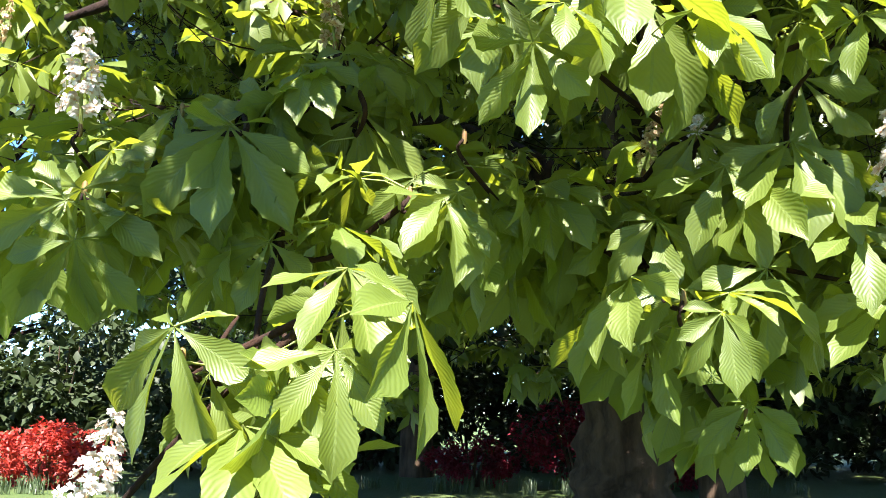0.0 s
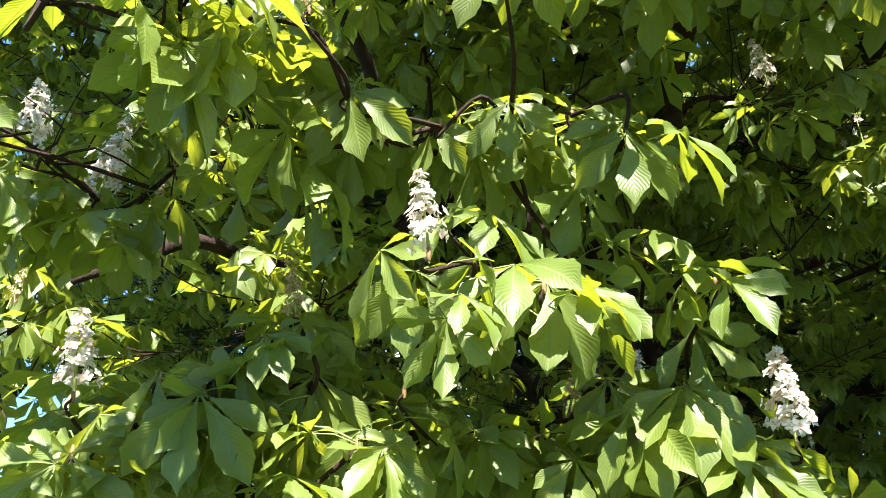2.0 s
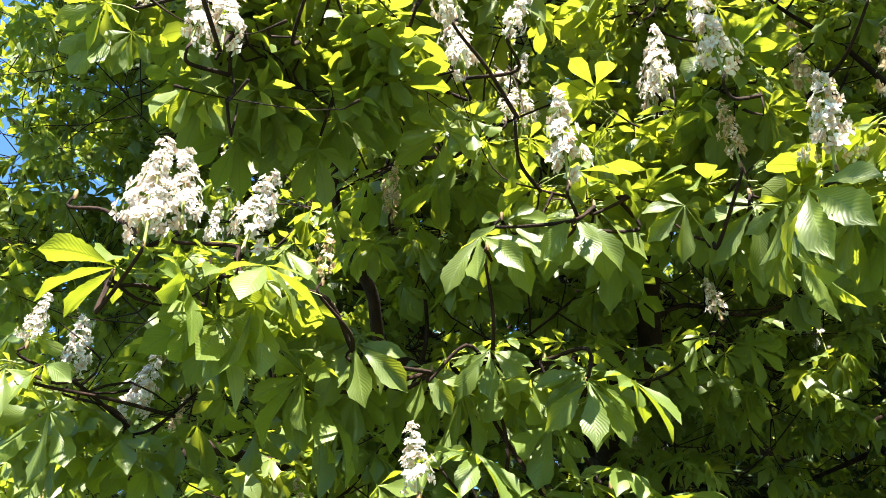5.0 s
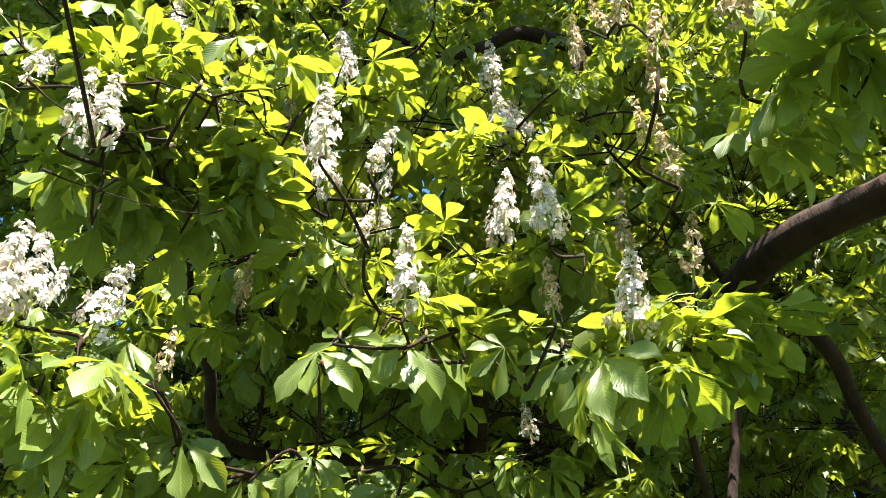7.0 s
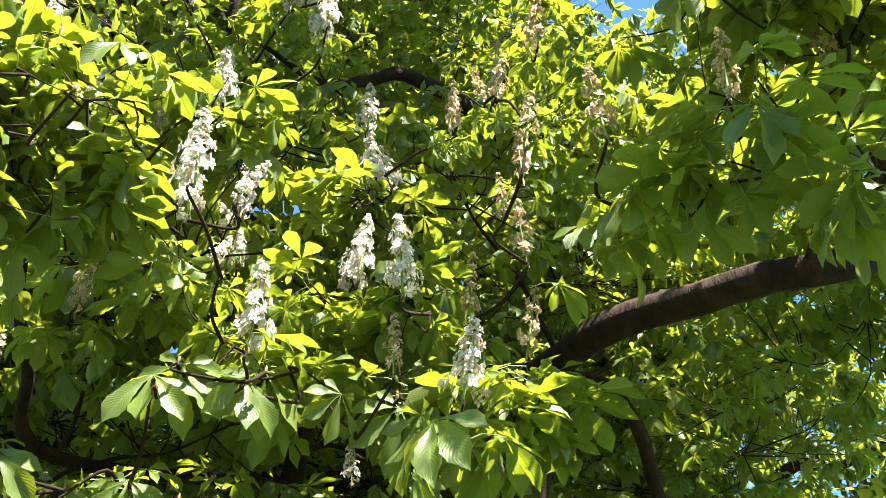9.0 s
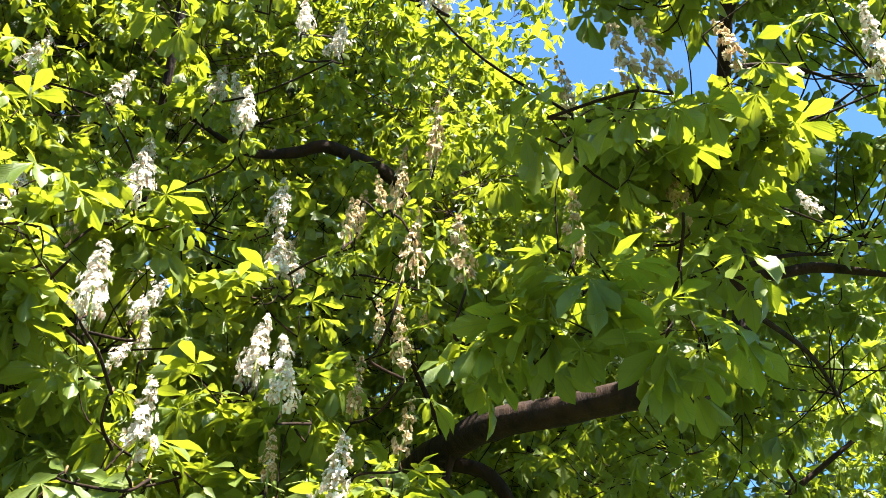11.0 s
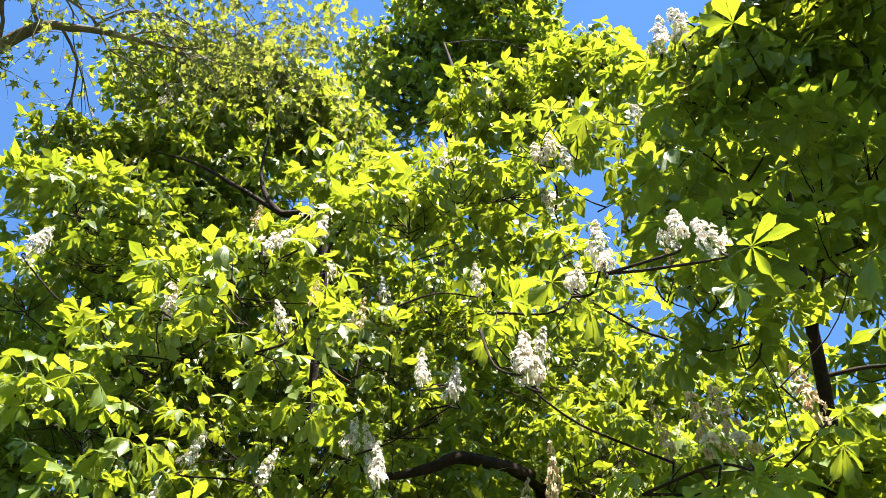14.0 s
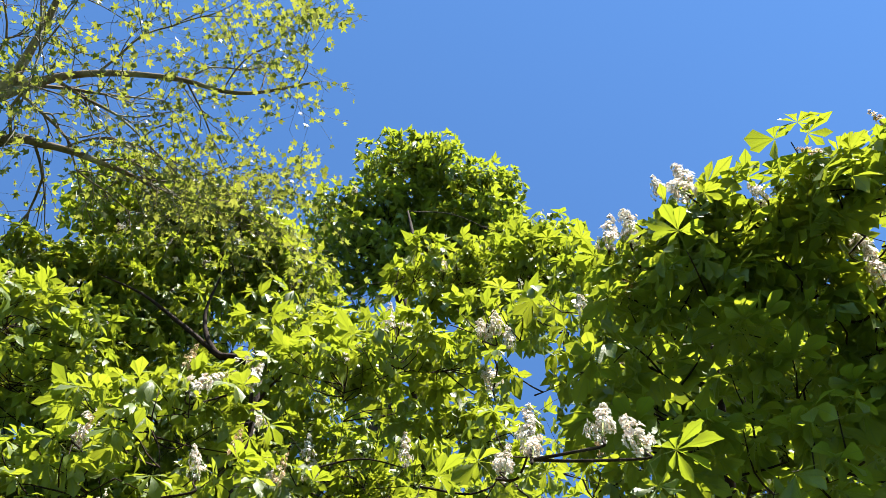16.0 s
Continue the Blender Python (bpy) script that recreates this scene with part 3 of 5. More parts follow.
LEAVES_UPPER = [
    (-0.7, 1.36, 3.1, 150, 0, 1.25),
    (-0.38, 1.52, 3.22, 195, 1, 1.1),
    (-0.54, 1.43, 3.18, 170, 0, 1),
    (0.31, 1.6, 3.34, 160, 2, 1.05),
    (0.61, 1.58, 3.39, 200, 2, 1.05),
    (-0.3, 1.59, 3.31, 210, 1, 0.9),
    (-0.1, 1.78, 3.08, 185, 2, 1.1),
    (0.11, 1.91, 3.06, 170, 2, 0.9),
    (0.34, 1.94, 3.09, 180, 3, 0.9),
    (0.62, 1.81, 2.93, 195, 2, 1.05),
    (0.94, 1.53, 3.38, 190, 3, 0.85),
    (1.02, 1.49, 3.22, 200, 3, 0.85),
    (-1, 1.67, 2.98, 150, 1, 1),
]
LEAVES_HIGH = [
    (0.39, 1.6, 3.4, 160, 3, 1.15),
    (0.68, 1.62, 3.46, 180, 3, 1.15),
    (1.51, 1.46, 3.37, 190, 3, 1.2),
    (1.18, 1.58, 3.41, 170, 3, 1.2),
    (0.48, 1.7, 4.68, 190, 2, 1.1),
    (-0.45, 1.78, 3.41, 190, 3, 1.1),
    (-0.31, 1.82, 3.38, 200, 2, 1.1),
]
BOUGHS_LOW = [
    (-0.91, 2.89, 2.47, 0.42, 0.29, 0.29, 6),
    (0.03, 3.16, 2.38, 0.43, 0.25, 0.29, 7),
    (0.74, 2.98, 2.34, 0.46, 0.29, 0.29, 7),
    (0.83, 2.91, 2.03, 0.18, 0.18, 0.19, 4),
    (-1.1, 5.46, 2.81, 0.78, 0.48, 0.59, 10),
    (-1.61, 4.84, 4.53, 1.12, 0.54, 0.9, 16),
    (0.12, 5.29, 4.9, 1.16, 0.65, 0.9, 18),
    (1.55, 6.1, 4.36, 1.08, 0.78, 1.05, 16),
    (2.09, 6.1, 5.42, 1.29, 0.85, 1.21, 5),
    (-1.13, 2.42, 3.26, 0.46, 0.33, 0.38, 8),
]
BOUGHS_MID = [
    (0.3, 2.2, 4.37, 0.58, 0.58, 0.47, 14),
    (1.26, 2.29, 4.32, 0.52, 0.42, 0.39, 13),
    (1.6, 2.2, 3.86, 0.58, 0.3, 0.31, 11),
    (0.57, 3.4, 4.1, 0.83, 0.5, 0.58, 13),
    (1.86, 2.22, 5.3, 0.74, 0.62, 0.55, 16),
    (0.73, 2.7, 5.77, 0.93, 0.62, 0.64, 18),
    (0.14, 2.76, 4.91, 0.55, 0.41, 0.47, 20),
    (0.73, 3.22, 5.06, 0.46, 0.42, 0.47, 18),
    (0.03, 3.32, 4.7, 0.53, 0.35, 0.47, 17),
    (-0.48, 4.34, 3.6, 0.64, 0.4, 0.58, 19),
]
BOUGHS_SIDE = [
    (4.6, 1.58, 6.23, 0.5, 0.5, 0.64, 20),
    (4.04, 0.9, 6.03, 0.48, 0.72, 0.64, 16),
    (4.67, 2.14, 5.6, 0.72, 0.54, 0.64, 16),
    (4.43, 2.26, 5.02, 0.78, 0.63, 0.7, 22),
    (4.66, 3.38, 5.01, 1.1, 0.58, 0.78, 22),
    (2.37, 5.01, 4.15, 0.78, 0.5, 0.87, 9),
    (-2.2, 4.19, 3.3, 0.54, 0.54, 0.78, 14),
    (3.69, -0.17, 5.94, 0.46, 0.8, 0.72, 24),
    (4.31, 0.58, 5.53, 0.49, 0.74, 0.72, 22),
    (4.78, 1.34, 5.06, 0.52, 0.64, 0.72, 18),
]
BOUGHS_SPRAY_1 = [
    (-0.58, 1.17, 3.92, 0.35, 0.14, 0.28, 11),
    (-0.24, 1.2, 4.13, 0.32, 0.13, 0.25, 10),
    (0.04, 1.29, 4.09, 0.27, 0.15, 0.22, 7),
    (0.24, 1.52, 4.02, 0.2, 0.13, 0.16, 5),
    (-0.49, 1.28, 3.7, 0.28, 0.12, 0.22, 7),
    (-0.21, 1.46, 3.89, 0.21, 0.11, 0.17, 5),
    (0.35, 1.64, 4.72, 0.23, 0.15, 0.18, 6),
    (-0.45, 1.38, 3.06, 0.21, 0.11, 0.17, 5),
    (1.06, 1.78, 4.05, 0.24, 0.11, 0.19, 5),
    (1.22, 1.54, 3.94, 0.13, 0.08, 0.11, 5),
    (0.63, 1.71, 3.6, 0.17, 0.09, 0.13, 5),
    (1.3, 1.62, 3.47, 0.23, 0.11, 0.18, 5),
]
BOUGHS_SPRAY_2 = [
    (1.61, 1.48, 3.45, 0.21, 0.11, 0.17, 5),
    (1.13, 1.88, 4.79, 0.25, 0.11, 0.2, 7),
    (-0.37, 1.17, 3.85, 0.3, 0.12, 0.24, 8),
    (-0.78, 1.21, 4.22, 0.25, 0.11, 0.2, 6),
]
BOUGHS_SPRAY = BOUGHS_SPRAY_1 + BOUGHS_SPRAY_2
BOUGHS_OVERHANG_1 = [
    (1.9, 0.19, 3.83, 0.34, 0.06, 0.27, 3),
    (2.24, 0.14, 3.66, 0.26, 0.05, 0.2, 2),
    (1.58, 0.59, 4.08, 0.24, 0.06, 0.2, 3),
    (1.77, 0.45, 3.76, 0.24, 0.05, 0.2, 2),
    (1.6, 0.73, 3.78, 0.16, 0.05, 0.14, 2),
    (2.23, 0.11, 4.16, 0.36, 0.08, 0.3, 3),
    (2.02, 0.3, 4.76, 0.5, 0.14, 0.4, 11),
    (2.52, 0, 4.78, 0.42, 0.14, 0.35, 10),
    (1.95, -0.14, 4.55, 0.37, 0.10, 0.3, 5),
    (1.74, 0.14, 4.44, 0.35, 0.10, 0.28, 4),
    (2.27, -0.3, 4.87, 0.35, 0.13, 0.28, 5),
    (1.88, 0.27, 4.04, 0.34, 0.07, 0.27, 2),
]
BOUGHS_OVERHANG_2 = [
    (2.55, 0.24, 4.68, 0.36, 0.17, 0.3, 8),
    (2.05, -0.3, 5.5, 0.38, 0.15, 0.32, 9),
    (1.8, -0.2, 5.75, 0.36, 0.15, 0.3, 8),
    (2.52, -0.68, 5.81, 0.38, 0.22, 0.3, 6),
]
BOUGHS_OVERHANG = BOUGHS_OVERHANG_1 + BOUGHS_OVERHANG_2
BOUGHS_DOME_1 = [
    (-0.34, 1.1, 6.39, 0.63, 0.29, 0.5, 41),
    (-0.61, 1.29, 5.93, 0.6, 0.28, 0.48, 38),
    (0.09, 1.18, 6.1, 0.53, 0.25, 0.43, 30),
    (0.7, 1.41, 6.4, 0.5, 0.23, 0.4, 25),
    (-0.48, 1.45, 5.53, 0.51, 0.2, 0.41, 28),
    (-0.88, 1.61, 5.7, 0.4, 0.18, 0.32, 17),
    (0.25, 1.6, 5.86, 0.4, 0.18, 0.32, 17),
    (0.73, 1.4, 6.91, 0.45, 0.2, 0.36, 20),
    (-0.21, 1.06, 6.8, 0.39, 0.19, 0.31, 15),
    (1.25, 0.34, 5.58, 0.33, 0.24, 0.27, 12),
    (1.45, -0.14, 5.58, 0.32, 0.2, 0.25, 11),
    (1.38, 0.4, 5.23, 0.23, 0.14, 0.18, 5),
]
BOUGHS_DOME_2 = [
    (1.55, -0.33, 5.88, 0.36, 0.18, 0.29, 14),
    (0.68, 1.24, 7.98, 0.69, 0.28, 0.55, 44),
    (1.2, 0.83, 8.13, 0.69, 0.28, 0.55, 43),
    (-2.05, 2.08, 8.27, 0.79, 0.37, 0.63, 56),
    (-1.9, 2.63, 8.31, 0.76, 0.33, 0.61, 52),
    (-2.22, 3.17, 8.02, 0.73, 0.34, 0.58, 49),
    (0.28, 1.84, 9.38, 0.73, 0.28, 0.58, 44),
    (0.34, 1.79, 4.87, 0.2, 0.08, 0.16, 5),
    (1, 1.91, 5.11, 0.21, 0.09, 0.17, 5),
    (1.07, 1.85, 4.65, 0.23, 0.08, 0.18, 5),
    (1.83, 1.76, 5.31, 0.25, 0.11, 0.2, 7),
]
BOUGHS_DOME = BOUGHS_DOME_1 + BOUGHS_DOME_2
BOUGHS_RIGHT_1 = [
    (1.74, -1.5, 6.28, 0.31, 0.15, 0.25, 5),
    (2.06, -1.57, 6.16, 0.37, 0.19, 0.3, 7),
    (2.31, -1.95, 6.07, 0.32, 0.22, 0.25, 5),
    (2.49, -1.92, 5.98, 0.25, 0.25, 0.2, 5),
    (1.63, -1.16, 6.13, 0.3, 0.15, 0.24, 5),
    (1.9, -1.24, 5.81, 0.43, 0.17, 0.35, 10),
    (2.3, -1.45, 5.78, 0.44, 0.18, 0.35, 11),
    (2.52, -1.5, 5.54, 0.29, 0.23, 0.23, 5),
    (1.83, -0.97, 5.52, 0.39, 0.14, 0.31, 8),
    (2.26, -1.16, 5.36, 0.41, 0.17, 0.33, 9),
    (1.96, -0.83, 5.16, 0.39, 0.13, 0.32, 7),
    (2.37, -1.1, 5, 0.37, 0.16, 0.29, 6),
]
BOUGHS_RIGHT_2 = [
    (2.76, -1.81, 5.92, 0.41, 0.25, 0.33, 9),
    (2.81, -1.45, 5.44, 0.38, 0.24, 0.31, 8),
    (2.94, -2.25, 6.31, 0.48, 0.31, 0.38, 12),
    (1.94, -1.41, 6.07, 0.33, 0.15, 0.27, 6),
    (2.24, -1.54, 5.95, 0.33, 0.15, 0.27, 6),
    (1.79, -1.09, 5.93, 0.33, 0.15, 0.26, 6),
    (2.03, -1.71, 6.17, 0.28, 0.16, 0.23, 5),
    (2.19, -2.04, 6.25, 0.23, 0.16, 0.18, 5),
    (2.38, -2.12, 6.05, 0.25, 0.16, 0.2, 5),
    (1.82, -1.58, 6.24, 0.22, 0.13, 0.18, 5),
    (1.63, -1.3, 6.36, 0.19, 0.13, 0.15, 5),
]
BOUGHS_RIGHT = BOUGHS_RIGHT_1 + BOUGHS_RIGHT_2
BOUGHS_CENTRE_1 = [
    (1.65, 0.25, 8.04, 0.58, 0.27, 0.46, 29),
    (1.07, 1.32, 8.99, 0.63, 0.32, 0.5, 32),
    (1.53, 1.23, 11.18, 0.66, 0.39, 0.53, 31),
    (2.37, 1.39, 12.04, 0.87, 0.43, 0.69, 52),
    (2.5, 0.54, 11.22, 0.59, 0.33, 0.47, 25),
    (1.86, 1.51, 8.49, 0.61, 0.29, 0.49, 25),
    (1.75, -0.12, 6.82, 0.4, 0.22, 0.32, 16),
    (1.69, 0.07, 6.27, 0.34, 0.17, 0.27, 11),
    (0.47, 1.93, 9.28, 0.5, 0.34, 0.4, 20),
    (0.95, 1.76, 8.76, 0.53, 0.32, 0.42, 22),
    (1.92, -0.46, 7.35, 0.43, 0.24, 0.35, 17),
    (2.09, -0.58, 6.77, 0.4, 0.22, 0.32, 15),
]
BOUGHS_CENTRE_2 = [
    (2.27, -0.12, 9.32, 0.37, 0.26, 0.29, 11),
    (1.92, -0.43, 6.2, 0.33, 0.16, 0.26, 11),
]
BOUGHS_CENTRE = BOUGHS_CENTRE_1 + BOUGHS_CENTRE_2
BOUGHS_LEFT = [
    (-2.87, 3.66, 14.23, 1.01, 0.64, 1.01, 82),
    (-1.87, 3.39, 14, 0.98, 0.53, 0.98, 77),
    (-1.02, 3.51, 14.05, 0.98, 0.53, 0.98, 77),
    (-0.28, 3.44, 13.58, 0.77, 0.51, 0.77, 48),
    (-3.08, 3.83, 11.72, 0.87, 0.47, 0.87, 66),
    (-2.35, 3.84, 11.93, 0.87, 0.47, 0.87, 66),
    (-1.8, 3.76, 12.68, 0.82, 0.41, 0.82, 57),
    (-2.07, 3.38, 9.84, 0.79, 0.39, 0.79, 59),
    (-1.61, 3.52, 10.47, 0.69, 0.34, 0.69, 44),
    (-0.88, 3.67, 15.65, 0.59, 0.39, 0.59, 28),
    (-1.83, 3.25, 8.71, 0.65, 0.35, 0.65, 43),
]
BOUGHS_LIME = [
    (-0.55, 1.43, 4.3, 0.34, 0.10, 0.3, 7),
    (-0.22, 1.47, 4.5, 0.34, 0.10, 0.3, 7),
    (0.09, 1.59, 4.44, 0.32, 0.10, 0.3, 6),
    (-0.44, 1.27, 3.66, 0.32, 0.10, 0.28, 7),
    (-0.13, 1.38, 3.72, 0.32, 0.10, 0.28, 7),
    (-1.15, 1.24, 5.24, 0.45, 0.14, 0.4, 10),
    (-0.72, 1.44, 5.16, 0.45, 0.14, 0.4, 10),
    (-0.96, 1.46, 4.72, 0.42, 0.12, 0.4, 9),
    (-0.43, 1.41, 5.54, 0.42, 0.14, 0.4, 9),
    (-0.33, 1.57, 4.91, 0.4, 0.12, 0.35, 8),
    (0.0, 1.35, 5.78, 0.42, 0.14, 0.4, 9),
]
# boughs added out of sight behind the right ones, to shade the crown beyond
BOUGHS_SHADING = [
    (3.16, -0.20, 9.03, 0.9, 0.4, 0.8, 40),
    (3.84, -0.86, 8.87, 0.9, 0.4, 0.8, 40),
    (3.31, -0.27, 7.82, 0.9, 0.4, 0.8, 40),
    (4.41, -0.59, 8.47, 0.9, 0.4, 0.8, 40),
    (3.33, 0.48, 8.10, 0.9, 0.4, 0.8, 40),
    (3.93, -0.21, 7.41, 0.9, 0.4, 0.8, 40),
    (4.78, 0.17, 10.43, 0.9, 0.4, 0.8, 40),
    (3.94, 1.11, 10.51, 0.9, 0.4, 0.8, 40),
    (5.49, 0.17, 9.36, 0.9, 0.4, 0.8, 40),
]
BOUGHS_TOP = [
    (0.75, 2.51, 18.75, 0.86, 0.69, 0.86, 60),
    (1.28, 2.02, 18.85, 0.57, 0.52, 0.57, 27),
    (2.65, 1.97, 18.72, 0.52, 0.57, 0.52, 22),
    (2.15, 2.51, 18.42, 1.02, 0.57, 1.02, 84),
    (0.95, 3.32, 17.95, 0.89, 0.56, 0.89, 64),
    (-0.01, 3.62, 17.86, 0.67, 0.56, 0.67, 36),
    (2.62, 2.7, 17.46, 0.98, 0.54, 0.98, 77),
    (1.83, 3.3, 17.35, 0.87, 0.43, 0.87, 60),
    (0.68, 3.73, 16.74, 0.84, 0.47, 0.84, 57),
    (3.14, 1.97, 15.99, 0.59, 0.39, 0.59, 28),
]
LIMB_LINE_1 = [(1.57, 4.95, 4.58, 0.089), (1.53, 4.33, 4.91, 0.081), (1.62, 3.85, 5.22, 0.074), (1.6, 3.11, 5.8, 0.059), (1.55, 2.87, 6.06, 0.044)]
LIMB_LINE_2 = [(3.05, 6.2, 5.6, 0.13), (2.95, 4.56, 5.22, 0.112), (2.62, 3.17, 4.75, 0.098), (2.4, 2.23, 4.39, 0.088), (2.33, 1.7, 4.21, 0.082), (2.42, 1.33, 4.10, 0.078), (2.62, 0.97, 4.05, 0.075), (2.95, 0.82, 4.12, 0.071), (3.28, 0.85, 4.4, 0.066), (3.40, 0.78, 4.83, 0.060)]
LIMB_LINE_3 = [(3.40, 0.78, 4.83, 0.060), (3.17, 0.54, 5.15, 0.050), (3.04, 0.35, 5.41, 0.044), (2.89, 0.07, 5.71, 0.038), (2.73, -0.23, 5.99, 0.033), (2.62, -0.49, 6.29, 0.027), (2.42, -0.85, 6.64, 0.016)]
LIMB_LINE_4 = [(3.48, 0.81, 4.97, 0.052), (3.6, 0.66, 4.97, 0.033), (3.81, 0.53, 5, 0.030), (4.12, 0.36, 4.94, 0.015)]
LIMB_LINE_5 = [(0.03, 3.52, 3.92, 0.037), (-0.2, 3.04, 4.13, 0.031), (-0.34, 2.82, 4.42, 0.025), (-0.35, 2.61, 4.7, 0.019), (-0.29, 2.41, 4.92, 0.009)]
LIMB_LINE_6 = [(-0.55, 5.03, 4.05, 0.048), (-0.92, 4.32, 3.74, 0.043), (-1.11, 3.75, 3.61, 0.037), (-1.29, 3.53, 3.43, 0.030), (-1.58, 3.47, 3.29, 0.015)]
LIMB_LINE_7 = [(2.45, 7.4, 7.3, 0.11), (2.75, 5.4, 7.8, 0.09), (2.8, 3.8, 8.0, 0.075), (1.84, 3.17, 7.64, 0.059), (1.44, 3.21, 7.43, 0.048), (1.06, 3.21, 7.23, 0.033), (0.54, 2.9, 7.03, 0.015)]
LIMB_LINE_8 = [(1.44, 2.7, 12.78, 0.074), (1.2, 2.46, 13.46, 0.063), (1.24, 2.16, 14.11, 0.044), (0.97, 2, 15.25, 0.015)]
LIMB_LINE_9 = [(0.02, 2.6, 9.5, 0.052), (-0.57, 2.63, 10.04, 0.037), (-0.87, 2.6, 10.62, 0.022), (-0.95, 2.42, 11.27, 0.011)]
LIMB_LINE_10 = [(-0.57, 2.63, 10.04, 0.030), (-1.11, 2.74, 10.51, 0.026), (-1.67, 2.85, 10.94, 0.016), (-2.29, 3.03, 11.28, 0.007)]
LIMB_LINE_11 = [(2.06, 2.35, 3.04, 0.022), (1.87, 2.06, 3.09, 0.019), (1.74, 1.85, 3.17, 0.017), (1.66, 1.71, 3.27, 0.012)]
LIMB_LINE_12 = [(2.46, 2.45, 4.4, 0.05), (2.65, 2.3, 4.3, 0.043), (2.85, 2.33, 4.1, 0.040), (3.07, 2.54, 3.87, 0.037), (3.27, 2.67, 3.6, 0.034), (3.5, 2.75, 3.38, 0.028), (3.85, 2.7, 3.2, 0.022), (4.3, 2.5, 3.1, 0.008)]
NEIGHBOUR_STEM = [(6.24, 6.67, 5.82, 0.134), (6.3, 6.77, 6.54, 0.11), (6.07, 6.64, 7.31, 0.102), (5.89, 6.66, 8.07, 0.086), (5.71, 6.69, 8.74, 0.055)]
LIMBS_SEEN = [LIMB_LINE_1, LIMB_LINE_2 + LIMB_LINE_3[1:], LIMB_LINE_4, LIMB_LINE_5, LIMB_LINE_6, LIMB_LINE_7, LIMB_LINE_8, LIMB_LINE_9, LIMB_LINE_10, LIMB_LINE_11, LIMB_LINE_12]


# ---- ground ----
def ground_sheet():
    n = 72
    r = np.concatenate([np.linspace(0, 40, 41), np.geomspace(45, 900, 14)])
    a = np.linspace(0, 2 * np.pi, n, endpoint=False)
    x, y = r[:, None] * np.cos(a) + 2, r[:, None] * np.sin(a) + 8
    z = 0.05 * np.sin(x * 0.6) * np.cos(y * 0.45) * np.clip(1 - r / 60, 0, 1)[:, None] - 0.02
    return make_mesh("ground", np.stack([x, y, z], -1).reshape(-1, 3), grid_faces(len(r), n, True), [GRASS])


ground = tagged(new("ground", ground_sheet()), "mown green lawn with worn yellowish patches", "lawn", kind="structure")


def thing(name, place, label, category, group=""):
    ob = new(name)
    ob.location = place
    return tagged(ob, label, category, group)


# ---- the flowering horse chestnut ----
TRUNK = np.array([2.25, 11.9, 0.0])
chestnut = thing("horse_chestnut_tree", (0, 0, 0), "large horse chestnut in full white flower, with drooping hand-shaped leaves", "tree")
trunk_line = [(*TRUNK, 0.90), (2.24, 11.9, 0.4, 0.72), (2.27, 11.85, 1.2, 0.60), (2.35, 11.7, 2.6, 0.55), (2.4, 11.0, 5.0, 0.47), (2.4, 9.4, 8.0, 0.34), (2.3, 7.6, 11.5, 0.25), (2.1, 5.6, 15.0, 0.15), (1.9, 4.4, 17.5, 0.06)]
v, f = tube(trunk_line, 40, 14, 0.15, 3)
part("trunk", make_mesh("trunk", v, f, [BARK]), chestnut, "broad brown fissured trunk flaring at the ground")


shoot_rows = np.array(FLOWERS + LOWER_SHOOTS + MIDDLE_SHOOTS + UPPER_SHOOTS + HIGH_SHOOTS + HANGING_SHOOTS, float)
shaded_rows = BOUGHS_LOW + BOUGHS_MID + BOUGHS_SIDE + BOUGHS_SPRAY + BOUGHS_OVERHANG + BOUGHS_RIGHT + BOUGHS_SHADING
bough_rows = shaded_rows + BOUGHS_DOME + BOUGHS_CENTRE + BOUGHS_LEFT + BOUGHS_LIME + BOUGHS_TOP


def shell_boughs(seed, count, middle, radii, tips, test, gap=1.35):
    """Boughs spread over the shell of a crown."""
    g, out = np.random.default_rng(seed), []
    for _ in range(count * 40):
        if len(out) == count:
            break
        d = g.normal(size=3)
        p = np.array(middle) + d / np.linalg.norm(d) * radii * g.uniform(0.72, 1.0)
        if test(p) and all(np.linalg.norm(p - q[:3]) > gap for q in out):
            out.append((*p, *g.uniform((0.9, 0.5, 0.8), (1.5, 0.9, 1.4)), int(g.integers(*tips) * (0.6 if p[1] > 11 else 1))))
    return out


